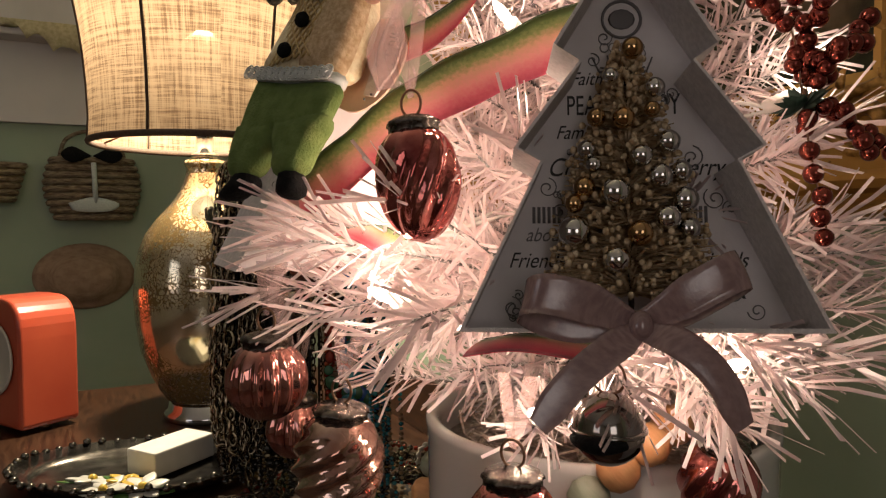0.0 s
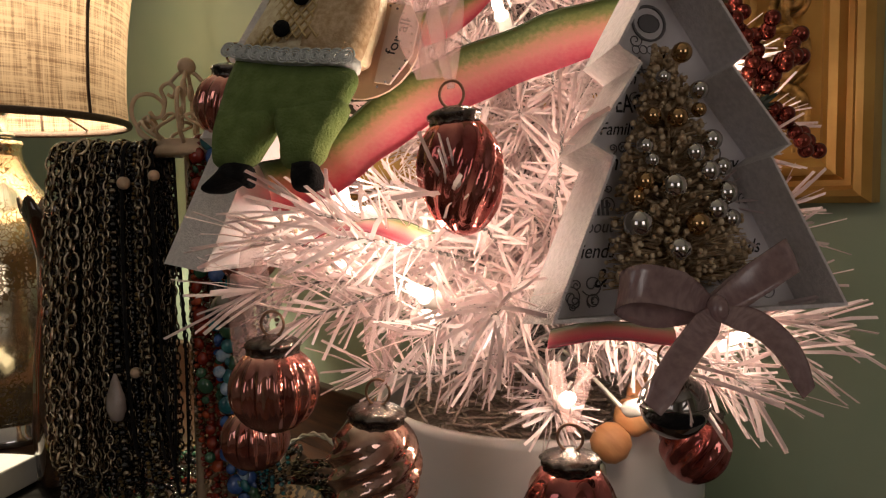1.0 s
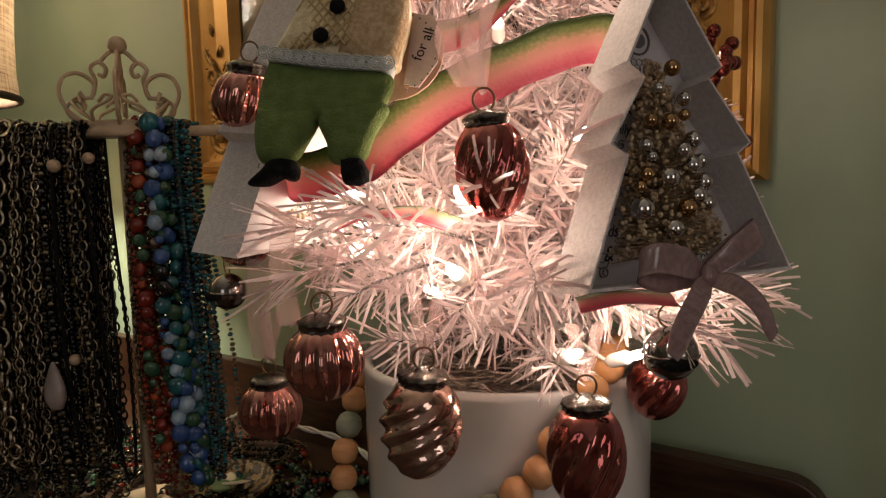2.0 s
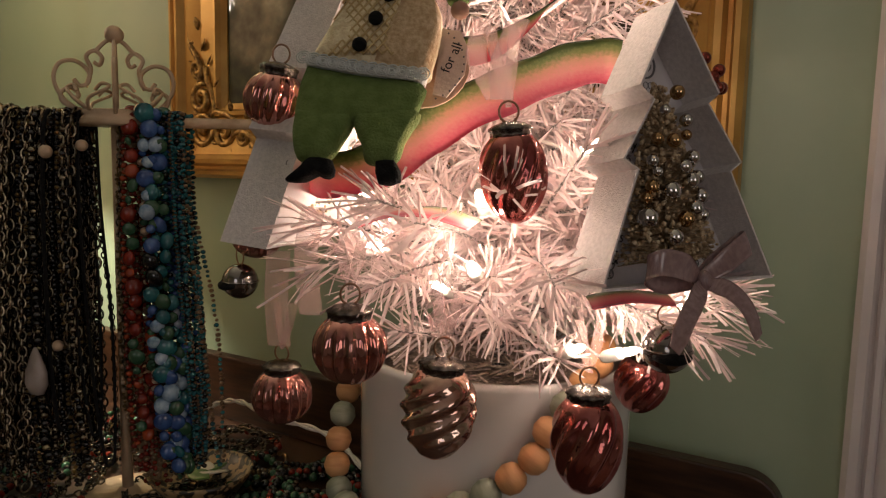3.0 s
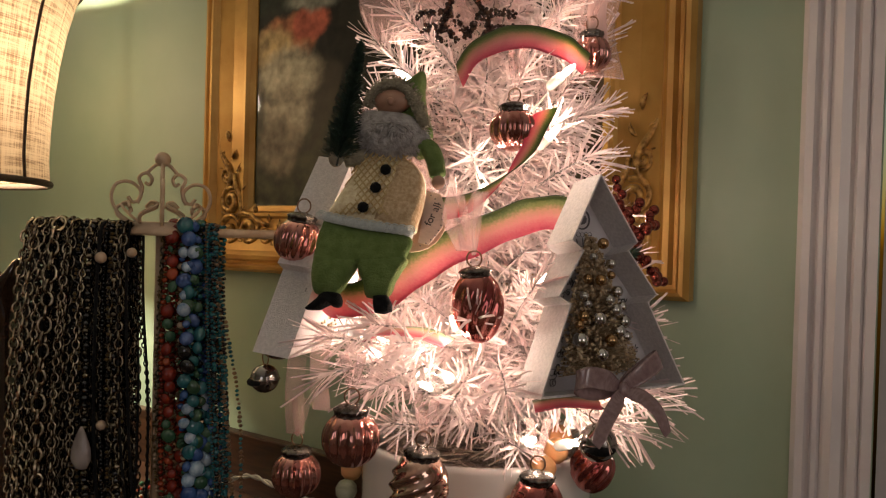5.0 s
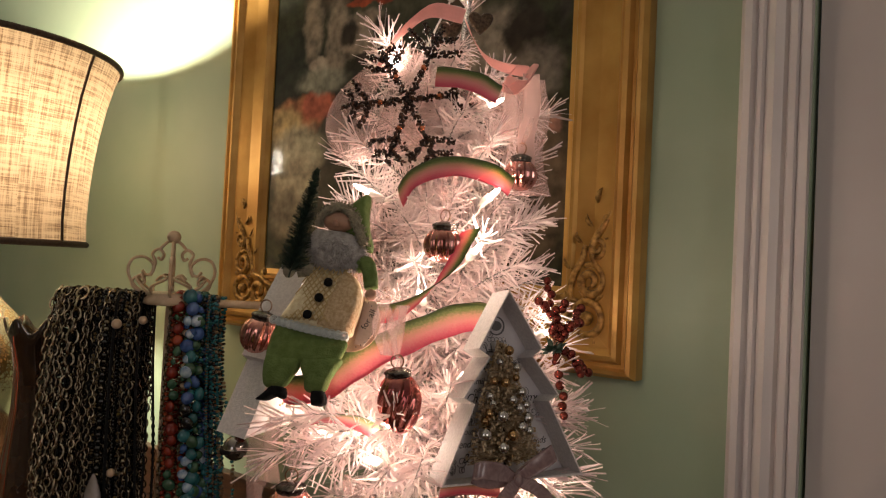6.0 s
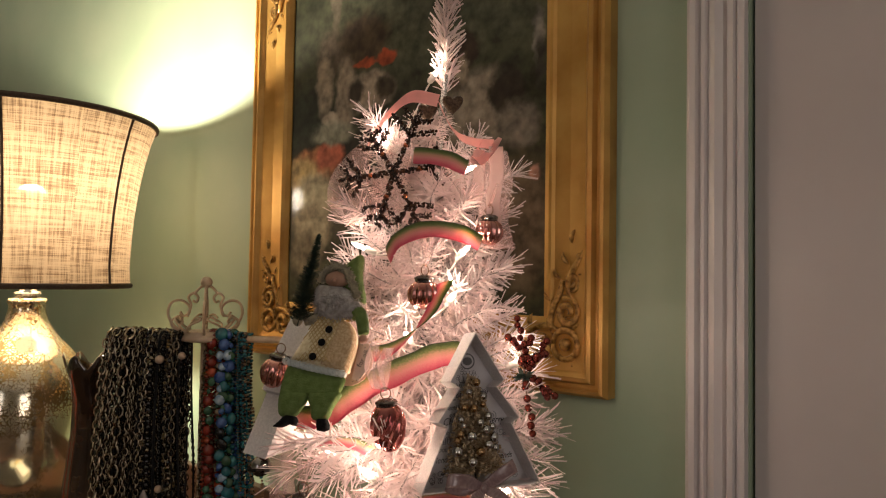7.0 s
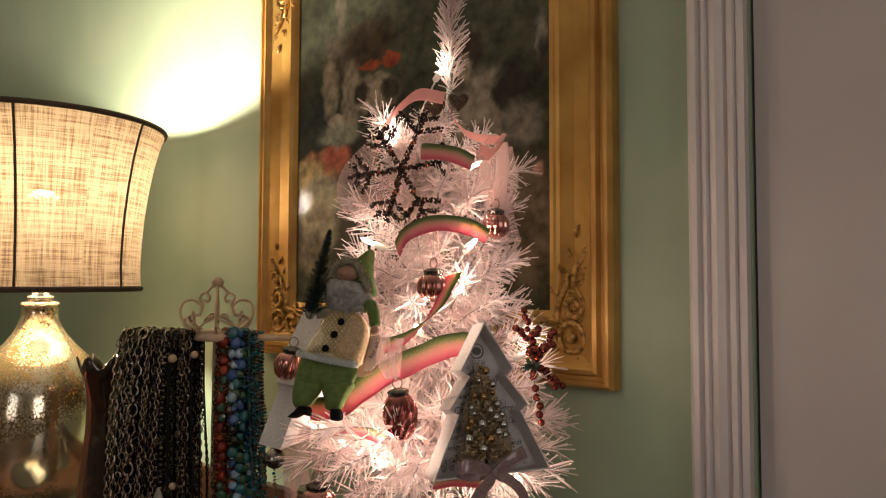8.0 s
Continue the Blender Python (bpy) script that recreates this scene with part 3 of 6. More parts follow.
k = q.add(verts, [(i * (n + 1) + j, i * (n + 1) + j + 1, (i + 1) * (n + 1) + j + 1, (i + 1) * (n + 1) + j) for i in range(len(SH) - 1) for j in range(n)])
for i in range(len(SH)):
    for j in range(n + 1):
        q.uv[i * (n + 1) + j] = (j / n * 1.1, SH[i][1])
shade = part("shade", q, M_SHADE, lamp, "woven natural burlap shade")
for r0, z0 in ((0.157, 0.3605), (0.192, 0.6055)):
    q = Builder()
    q.tube([(r0 * math.cos(2 * math.pi * j / 72), r0 * math.sin(2 * math.pi * j / 72), z0) for j in range(72)], 0.0042, 8, 0, True)
    part("trim_band", q, M_PIPING, shade, "dark brown cloth edging")
for k in range(6):
    a = radians(26 - 60 * k)
    q = Builder()
    q.tube([((r + 0.0008) * math.cos(a), (r + 0.0008) * math.sin(a), z) for r, z in SH], 0.0022, 6)
    part("seam", q, M_PIPING, shade, "dark brown piping")
q = Builder()
for k in range(3):
    a = k * 2 * math.pi / 3
    q.tube([(0.014 * math.cos(a), 0.014 * math.sin(a), 0.412), (0.155 * math.cos(a), 0.155 * math.sin(a), 0.365)], 0.0014, 6)
part("spider", q, M_RING, lamp)

# ---------- crock with the white tree ----------
AX, AY = -0.056, 0.294
PX, PY = -0.070, 0.315
pot = tagged(new("crock"), "plain white glazed ceramic crock holding a small tree", "crock")
pot.matrix_basis = pose(PX, PY, 0.7585) @ Matrix.Diagonal((1.08, 1.08, 1.0, 1))
q = Builder()
q.lathe([(0.0813, 0.7353 - 0.7585), (0.0850, -0.019), (0.0865, 0.05), (0.0869, 0.12), (0.0874, 0.168), (0.0884, 0.174), (0.0879, 0.178), (0.0855, 0.179), (0.0822, 0.177), (0.0808, 0.171), (0.0799, 0.10), (0.0784, 0.02)], 72)
part("body", q, M_POT, pot)
M_FILL = material("dry_shredded_filler", (0.33, 0.25, 0.2), 0.8, 0, (0.55, 0.45, 0.38), 300, 3, 0.3, 500)
q = Builder()
rng = random.Random(4)
q.lathe([(0.0, 0.164), (0.04, 0.167), (0.0792, 0.159)], 24)
for k in range(520):
    a, r = rng.uniform(0, 6.283), 0.074 * math.sqrt(rng.random())
    d = rng.uniform(0, 6.283)
    p = Vector((r * math.cos(a), r * math.sin(a), 0.165 + rng.uniform(0, 0.016)))
    v = Vector((math.cos(d), math.sin(d), rng.uniform(-0.3, 0.5))) * rng.uniform(0.008, 0.018)
    p2, p3 = p + v, p + v * 1.8 + Vector((0, 0, rng.uniform(-0.004, 0.004)))
    if max(math.hypot(p2.x, p2.y), math.hypot(p3.x, p3.y)) < 0.0785:
        q.tube([p, p2, p3], 0.0007, 4)
tagged(part("filler", q, M_FILL, pot, "pale shredded packing"), kind="stuff")

tree = thing("artificial_tree", "small white artificial tree with lit mini lights", "christmas tree", pose(AX, AY, 0.93))
ZR = [(0.955, 0.09), (0.985, 0.148), (1.03, 0.150), (1.065, 0.134), (1.12, 0.116), (1.2, 0.100), (1.27, 0.092), (1.33, 0.080), (1.385, 0.045), (1.43, 0.02)]


def crown_radius(z):
    return float(np.interp(z, [a for a, r in ZR], [r for a, r in ZR]))


def branch_mesh(seed, count=150, length=1.0, needle=0.020):
    """One twisted-wire branch along +x, unit 0.1 m long, with flat strips standing off all round."""
    r = random.Random(seed)
    q = Builder()
    bend = r.uniform(-0.010, 0.010)

    def axis(s):
        return Vector((0.1 * s * length, bend * math.sin(2.2 * s), 0.012 * math.sin(1.8 * s)))
    q.tube([axis(s / 6) for s in range(7)], [0.0011, 0.0011, 0.001, 0.001, 0.0009, 0.0008, 0.0006], 5, 1)
    for k in range(count):
        s = 0.18 + 0.82 * (k + r.random()) / count
        a = k * 2.39996 + r.uniform(-0.5, 0.5)
        out = Vector((0, math.cos(a), math.sin(a)))
        lean = r.uniform(0.35, 1.0) + (0.7 if s > 0.9 else 0)
        d = (out + Vector((lean, 0, 0))).normalized()
        n = needle * r.uniform(0.75, 1.2)
        p = axis(s)
        curl = Vector((r.uniform(-1, 1), r.uniform(-1, 1), r.uniform(-1, 0.6))) * 0.16 * n
        p1, p2 = p + d * n * 0.55 + curl * 0.3, p + d * n + curl
        w = d.cross(Vector((r.uniform(-1, 1), r.uniform(-1, 1), r.uniform(-1, 1)))).normalized() * r.uniform(0.00048, 0.00082)
        h = d.cross(w).normalized() * 0.00012
        q.add([p + w * 0.8 + h, p - w * 0.8 + h, p1 + w + h, p1 - w + h, p2 + w * 0.85 + h, p2 - w * 0.85 + h, p + w * 0.8 - h, p - w * 0.8 - h, p1 + w - h, p1 - w - h, p2 + w * 0.85 - h, p2 - w * 0.85 - h],
              [(0, 1, 3, 2), (2, 3, 5, 4), (7, 6, 8, 9), (9, 8, 10, 11), (0, 2, 8, 6), (2, 4, 10, 8), (3, 1, 7, 9), (5, 3, 9, 11), (4, 5, 11, 10)], 0)
    return q.mesh("branch", [M_NEEDLE, M_WIREC], False)


M_WIREC = material("grey_twisted_wire", (0.12, 0.11, 0.10), 0.5, 0.3, (0.45, 0.43, 0.41), 900, 2, low=0.45, high=0.55)
BRANCHES = [branch_mesh(s, 98, 1.0, 0.0215) for s in range(10)]
q = Builder()
q.tube([(0, 0, 0.0), (0, 0, 0.25), (0.022, 0.0, 0.47)], [0.006, 0.005, 0.003], 8)
part("trunk", q, M_WIREC, tree)
rng = random.Random(11)
number = 0
z = 0.972
while z < 1.375:
    rad = crown_radius(z)
    around = max(5, int(rad * 120))
    for k in range(around):
        a = 2 * math.pi * (k + 0.5 * (number % 2)) / around + rng.uniform(-0.12, 0.12)
        up = 12 + 34 * (z - 0.97) / 0.4 + rng.uniform(-10, 12)
        ln = (rad * rng.uniform(0.86, 1.0)) / math.cos(radians(up))
        az = math.degrees(a)
        if 1.0 < z < 1.17 and abs((az + 28 + 180) % 360 - 180) < 34:
            ln = min(ln, 0.068)
        if 1.03 < z < 1.2 and abs((az + 92 + 180) % 360 - 180) < 30:
            ln = min(ln, 0.090)
        if 1.0 < z < 1.16 and abs((az + 132 + 180) % 360 - 180) < 22:
            ln = min(ln, 0.100)
        if 1.2 < z < 1.345 and abs((az + 70 + 180) % 360 - 180) < 50:
            ln = min(ln, 0.052)
        if z > 1.265 and abs((az + 15 + 180) % 360 - 180) < 62:
            ln = min(ln, 0.036)
        base = z - 0.93 - math.sin(radians(up)) * ln * 0.75
        ob = part("branch", BRANCHES[rng.randrange(10)], None, tree)
        sx = ln / 0.108
        ob.matrix_basis = Matrix.Translation((0, 0, max(0.03, base))) @ Euler((0, 0, a)).to_matrix().to_4x4() @ Euler((rng.uniform(-3, 3), -radians(up), 0)).to_matrix().to_4x4() @ Matrix.Diagonal((sx, 1.0, 1.0, 1))
    number += 1
    z += 0.034
for tip, rise in (((-0.026, 0.124, 1.026), 8), ((0.013, 0.143, 1.045), 20), ((0.040, 0.141, 0.999), -4), ((0.040, 0.180, 1.066), 25), ((0.096, 0.298, 0.983), 0), ((0.030, 0.362, 1.293), 25), ((0.045, 0.316, 1.187), 20),
                  ((0.055, 0.380, 1.018), 5), ((-0.098, 0.128, 1.024), 10), ((-0.072, 0.116, 1.000), -2), ((0.090, 0.248, 0.990), -2), ((0.085, 0.212, 0.976), -8), ((0.060, 0.328, 1.060), 12), ((0.060, 0.262, 1.150), 20), ((0.018, 0.228, 1.205), 30),
                  ((-0.010, 0.218, 1.205), 30), ((0.030, 0.250, 1.255), 30), ((-0.085, 0.190, 1.250), 25), ((0.012, 0.240, 1.270), 20), ((-0.125, 0.225, 1.190), 20), ((0.075, 0.250, 1.035), 5), ((0.000, 0.150, 0.985), -8), ((-0.045, 0.132, 0.990), -6),
                  ((-0.036, 0.122, 1.036), 10), ((0.088, 0.236, 0.964), -12), ((0.070, 0.256, 0.957), -12), ((0.094, 0.272, 0.974), -6)):
    p = Vector(tip) - Vector((AX, AY, 0.93))
    run = math.hypot(p.x, p.y)
    root = Vector((0, 0, max(0.028, p.z - run * math.tan(radians(rise)))))
    d = p - root
    ob = part("branch", BRANCHES[int(run * 1e4) % 10], None, tree)
    ob.matrix_basis = Matrix.Translation(root) @ d.to_track_quat("X", "Z").to_matrix().to_4x4() @ Matrix.Diagonal((d.length / 0.108, 1.0, 1.0, 1))
part("leader", branch_mesh(77, 250, 1.0, 0.020), None, tree, "upright top sprig").matrix_basis = pose(0.023, 0.0, 0.418, 0, -86, 20) @ Matrix.Diagonal((1.75, 1.05, 1.05, 1))

# mini lights
for k, (bx, by, bz, w) in enumerate(BULBS):
    light = thing("mini_light", "small glowing clear bulb in a white holder", "string light", pose(bx, by, bz, 0, 68, math.degrees(math.atan2(by - AY, bx - AX))), "mini lights on the tree")
    q = Builder()
    q.lathe([(0.0018, -0.004), (0.0022, 0.0), (0.0023, 0.004), (0.0018, 0.007), (0.0007, 0.0105), (0.0, 0.011)], 10)
    part("bulb", q, M_BULB, light).visible_shadow = False
    q = Builder()
    q.lathe([(0.0028, -0.018), (0.0036, -0.016), (0.0036, -0.0045), (0.0028, -0.0042)], 10)
    part("holder", q, M_WIRE, light)

cable = thing("light_string", "thin white flex of the mini lights among the branches", "cable")
order = sorted(BULBS, key=lambda p: p[2])
line = []
for bx, by, bz, w in order:
    d = Vector((bx - AX, by - AY, 0)).normalized()
    line += [Vector((bx, by, bz)) - d * 0.016 + Vector((0, 0, -0.008)), Vector((AX, AY, bz + 0.006)) + d * 0.035]
q = Builder()
q.tube(curve(line, 6), 0.0010, 5)
part("flex", q, M_WIRE, cable)

# ---------- decorations on the tree ----------
def basis(origin, right):
    """A pose with local x along right, local y away from the viewer and z up."""
    x = Vector(right).normalized()
    y = Vector((-x.y, x.x, 0))
    return Matrix(((x.x, y.x, 0, origin[0]), (x.y, y.y, 0, origin[1]), (0, 0, 1, origin[2]), (0, 0, 0, 1)))


def text_mesh(words, size, m, thick=0.0001, slant=0.0, narrow=1.0):
    cu = bpy.data.curves.new("lettering", "FONT")
    cu.body, cu.size, cu.extrude, cu.align_x = words, size, thick, "CENTER"
    cu.shear = slant
    tmp = bpy.data.objects.new("lettering", cu)
    me = bpy.data.meshes.new_from_object(tmp)
    bpy.data.objects.remove(tmp)
    me.transform(m @ Matrix.Diagonal((narrow, 1, 1, 1)))
    return me


M_CARD = material("white_glitter_card", (0.62, 0.585, 0.57), 0.6, 0, (0.74, 0.70, 0.68), 500, 3, 0.5, 1200)
M_PRINT = material("printed_grey_paper", (0.66, 0.62, 0.62), 0.75, 0, (0.73, 0.69, 0.69), 60, 4, 0.1, 400)
M_INK = material("black_print", (0.02, 0.018, 0.018), 0.6)
M_GREYINK = material("grey_print", (0.16, 0.15, 0.15), 0.6)
M_BRISTLE = material("straw_bristles", (0.32, 0.20, 0.095), 0.6, 0, (0.70, 0.56, 0.37), 420, 3)
M_GOLDBALL = material("gold_glass_bead", (0.46, 0.29, 0.14), 0.05, 1.0)
M_SILVBALL = material("silver_glass_bead", (0.58, 0.56, 0.53), 0.05, 1.0)

TREE_LINE = [(0.055, 0.0), (0.030, 0.052), (0.038, 0.0565), (0.0175, 0.084), (0.0255, 0.0895), (0.0, 0.131)]
OUTLINE = TREE_LINE + [(-x, z) for x, z in reversed(TREE_LINE[:-1])]
INNER = [(x * 0.965, 0.0014 + z * 0.975) for x, z in OUTLINE]


def bow(parent, mat, s=1.0):
    """A tied ribbon: two loops, a knot and two tails, round the local origin."""
    def band(name, pts, across, w):
        q = Builder()
        pts = curve([(x * s, y * s, z * s) for x, y, z in pts], 8)
        n = len(pts)
        a0, a1 = Vector(across[0]), Vector(across[1])
        q.strip(pts, [a0.lerp(a1, i / (n - 1)) for i in range(n)], [w * s * (0.55 + 0.45 * min(1, 5 * i / n, 5 * (n - 1 - i) / n + 0.25)) for i in range(n)], 0.0005, 0, 6, 0.14)
        part(name, q, mat, parent)
    band("loop", [(0, 0, 0), (-0.014, -0.006, 0.006), (-0.029, -0.007, 0.009), (-0.033, -0.001, 0.006), (-0.020, 0.002, 0.001), (0, 0.001, 0)], ((0.25, -0.1, 1), (0.25, 0.1, 1)), 0.0115)
    band("loop", [(0, 0, 0), (0.012, -0.005, 0.008), (0.025, -0.006, 0.015), (0.029, 0.0, 0.015), (0.016, 0.003, 0.007), (0, 0.001, 0)], ((-0.4, -0.1, 1), (-0.4, 0.1, 1)), 0.0115)
    band("tail", [(0, -0.002, -0.001), (-0.010, -0.007, -0.007), (-0.021, -0.010, -0.016), (-0.030, -0.011, -0.027)], ((-0.6, 0.15, 0.8), (-0.7, 0.1, 0.7)), 0.0092)
    band("tail", [(0, -0.002, -0.001), (0.010, -0.007, -0.005), (0.019, -0.009, -0.014), (0.025, -0.009, -0.027)], ((0.6, 0.15, 0.8), (0.8, 0.1, 0.5)), 0.0092)
    q = Builder()
    q.ball((0, -0.0025 * s, 0), 0.0045 * s, 12, 8, 0, (0.8, 0.7, 1.0))
    part("knot", q, mat, parent)


def shadow_box(origin, right, seed, label, tied_bow=True, lean=9.0):
    ob = thing("tree_shadow_box", label, "ornament", basis(origin, right) @ Matrix.Rotation(radians(-lean), 4, "X"), "tree-shaped boxes")
    q = Builder()
    n = len(OUTLINE)
    D = 0.026
    verts = [(x, y, z) for ring in (OUTLINE, INNER) for y in (0, D) for x, z in ring]
    faces = []
    for i in range(n):
        j = (i + 1) % n
        faces += [(i, n + i, n + j, j), (2 * n + i, 2 * n + j, 3 * n + j, 3 * n + i), (i, j, 2 * n + j, 2 * n + i), (n + i, 3 * n + i, 3 * n + j, n + j)]
    q.add(verts, faces)
    soften(part("rim", q, M_CARD, ob, "white glittered card sides", smooth=False), 0.0006, 2)
    q = Builder()
    q.prism(INNER, D - 0.004, D - 0.002)
    panel = part("back_panel", q, M_PRINT, ob, "printed grey-white paper with black lettering", smooth=False)
    face = D - 0.0042
    up = Matrix.Rotation(radians(90), 4, "X")
    for words, x, z, size, ink in (("Faith", -0.0125, 0.0835, 0.0066, 0), ("PEACE", -0.0105, 0.0730, 0.0098, 0), ("JOY", 0.0135, 0.0730, 0.0104, 0), ("Family", -0.0160, 0.0648, 0.0066, 0), ("Ch", -0.0215, 0.0520, 0.0090, 0), ("Merry", 0.0235, 0.0520, 0.0082, 0), ("about", -0.0270, 0.0300, 0.0066, 1),
                                   ("all", 0.0225, 0.0300, 0.0078, 0), ("Friends", -0.0300, 0.0212, 0.0074, 0), ("friends", 0.0300, 0.0212, 0.0074, 0), ("&", -0.0270, 0.0110, 0.0095, 0), ("&", 0.0350, 0.0110, 0.0100, 0)):
        part("lettering", text_mesh(words, size, Matrix.Translation((x, face, z)) @ up, 0.0001, 0.0 if words.isupper() else 0.38, 0.62 if words.isupper() else 0.84), None, panel).data.materials.append(M_GREYINK if ink else M_INK)
    q = Builder()
    r = random.Random(seed)

    def flourish(x, z, s, turn, sense):
        pts = spiral(x, z, s, 1.4, turn, sense, 20)
        q.tube([(px, face - 0.0001, pz) for px, pz in pts], 0.00022 * (1 + s * 40), 4)
    for x, z, s in ((0.022, 0.058, 0.004), (0.029, 0.044, 0.004), (0.034, 0.041, 0.0028), (-0.030, 0.012, 0.0042), (-0.038, 0.008, 0.0036), (0.034, 0.013, 0.0042), (0.041, 0.007, 0.0032), (0.026, 0.009, 0.003),
                    (-0.026, 0.048, 0.0035), (-0.022, 0.040, 0.003), (0.006, 0.094, 0.003), (-0.006, 0.100, 0.003), (-0.010, 0.092, 0.0026), (0.016, 0.080, 0.0024)):
        flourish(x, z, s, r.uniform(0, 6), r.choice((-1, 1)))
    for k in range(26):
        z = r.choice((0.0045, 0.0065, 0.012, 0.043, 0.0455, 0.060, 0.0615, 0.078, 0.0800))
        half = 0.040 * (1 - z / 0.13)
        flourish(r.choice((-1, 1)) * r.uniform(0.45, 1.0) * half, z, r.uniform(0.0013, 0.0030), r.uniform(0, 6), r.choice((-1, 1)))
    # small crown
    for k in range(5):
        a = (k - 2) * 0.0030
        q.tube([(a + 0.0015 * math.cos(j * 0.7), face - 0.0001, 0.0965 + 0.0016 * math.sin(j * 0.7)) for j in range(9)], 0.00018, 4, 0, True)
    q.tube([(-0.0075 + 0.0025 * j, face - 0.0001, 0.0895 - 0.0005 * math.cos((j - 3) * 0.5)) for j in range(7)], 0.00024, 4)
    q.tube([(0.0065 * math.cos(k * 0.314), face - 0.0001, 0.1065 + 0.0065 * math.sin(k * 0.314)) for k in range(20)], 0.0006, 4, 0, True)
    q.ball((0, face - 0.0001, 0.1065), 0.0046, 10, 6, 0, (1, 0.06, 0.8))
    for k in range(5):
        q.tube([(-0.008 + 0.004 * k, face - 0.0001, 0.088), (-0.010 + 0.005 * k, face - 0.0001, 0.0945 - 0.0008 * abs(k - 2))], 0.00035, 4)
    q.tube([(-0.008, face - 0.0001, 0.088), (0.0, face - 0.0001, 0.0872), (0.008, face - 0.0001, 0.088)], 0.0005, 4)
    for x, z, w in ((0.022, 0.0360, 0.010), (-0.026, 0.0360, 0.010)):
        for k in range(6):
            q.box((x - w / 2 + k * w / 6, face - 0.0002, z), (x - w / 2 + (k + 0.6) * w / 6, face - 0.00005, z + 0.0055))
    tagged(part("print", q, M_GREYINK, panel), kind="stuff")
    # bottle-brush tree inside
    brush = part("brush_tree", branchless(seed), [M_BRISTLE, M_CAP], ob, "straw-coloured bottle-brush tree")
    brush.matrix_basis = pose(-0.001, 0.013, 0.010)
    beads = ((0.000, 0.078, 0.0030, 1), (-0.0065, 0.070, 0.0022, 0), (0.0070, 0.066, 0.0028, 0), (-0.011, 0.057, 0.0026, 1), (-0.003, 0.056, 0.0030, 1), (0.011, 0.049, 0.0032, 0), (-0.014, 0.047, 0.0026, 0), (0.002, 0.044, 0.0030, 0),
             (-0.012, 0.042, 0.0022, 0), (0.008, 0.038, 0.0034, 0), (-0.006, 0.033, 0.0040, 0), (-0.015, 0.035, 0.0030, 1), (0.015, 0.040, 0.0028, 0), (0.010, 0.025, 0.0036, 0), (0.001, 0.020, 0.0034, 1), (-0.018, 0.021, 0.0046, 0),
             (-0.006, 0.012, 0.0038, 0), (0.017, 0.022, 0.0030, 0), (0.006, 0.059, 0.0022, 1), (-0.018, 0.030, 0.0026, 1), (0.016, 0.031, 0.0036, 0))
    for x, z, rad, silver in beads:
        q = Builder()
        q.ball((0, 0, 0), rad * 1.16, 16, 12)
        part("bead", q, M_GOLDBALL if silver else M_SILVBALL, brush).matrix_basis = pose(x, -0.30 * (0.026 - abs(x)) - 0.0035, z)
    if not tied_bow:
        return ob
    tied = new("bow")
    tied.parent = ob
    tied.matrix_basis = pose(-0.003, -0.006, 0.002)
    bow(tied, M_TAUPE, 1.0)
    return ob


def branchless(seed):
    """Bristles of a bottle-brush cone, about 9 cm high."""
    r = random.Random(seed)
    q = Builder()
    q.tube([(0, 0, -0.008), (0, 0, 0.082)], 0.0009, 6, 1)
    for k in range(3000):
        s = r.random() ** 1.2
        z = 0.002 + 0.078 * s
        rad = (0.0265 * (1 - s) ** 0.8 + 0.003) * r.uniform(0.65, 1.05)
        a = r.uniform(0, 6.283)
        p, e = Vector((0, 0, z)), Vector((rad * math.cos(a), 0.45 * rad * math.sin(a), z + r.uniform(-0.003, 0.005)))
        w = Vector((-math.sin(a), math.cos(a), r.uniform(-1, 1))).normalized() * 0.00036
        q.add([p + w, p - w, e - w, e + w], [(0, 1, 2, 3)], 0)
        if k % 3 == 0:
            q.ball(e, r.uniform(0.0006, 0.0014), 5, 4, 0)
    return q


shadow_box((0.0820, 0.2095, 1.010), (0.50, 0.866, 0), 3, "white tree-shaped box ornament with bristle tree and taupe bow")
shadow_box((-0.138, 0.172, 1.022), (0.24, -0.971, 0), 5, "white tree-shaped box ornament turned sideways among the branches", False, 6.0)

# doll: one plain mesh
M_FELT = material("green_felt", (0.10, 0.155, 0.035), 0.95, 0, (0.15, 0.215, 0.06), 160, 4, 0.6, 900)
M_LACE = material("pale_lace_braid", (0.50, 0.54, 0.52), 0.8, 0, (0.62, 0.65, 0.62), 400, 3, 0.4, 1200)
M_BLACK = material("black_felt", (0.006, 0.006, 0.006), 0.9, 0, (0.012, 0.012, 0.012), 300, 3, 0.5, 900, spec=0.12)
M_SHIRT = material("cream_satin", (0.70, 0.56, 0.32), 0.35, 0.1, (0.86, 0.76, 0.52), 350, 3, 0.4, 700)
M_NET = material("gold_net", (0.55, 0.40, 0.18), 0.4, 0.4)
M_BEARD = material("grey_wool", (0.30, 0.275, 0.25), 0.95, 0, (0.48, 0.45, 0.42), 220, 5, 1.0, 500)
M_TAN = material("painted_tan", (0.38, 0.20, 0.13), 0.5, 0, (0.45, 0.26, 0.17), 120)
M_FUR = material("grey_green_fur", (0.22, 0.19, 0.13), 0.95, 0, (0.36, 0.32, 0.22), 260, 4, 1.0, 700)
M_BRUSH = material("dark_green_bristles", (0.008, 0.022, 0.014), 0.6, 0, (0.03, 0.06, 0.04), 300, 3)
M_TAG = cloth_glow("printed_paper_tag", (0.62, 0.46, 0.33), (0.7, 0.45, 0.3), 0.25, 0.7)
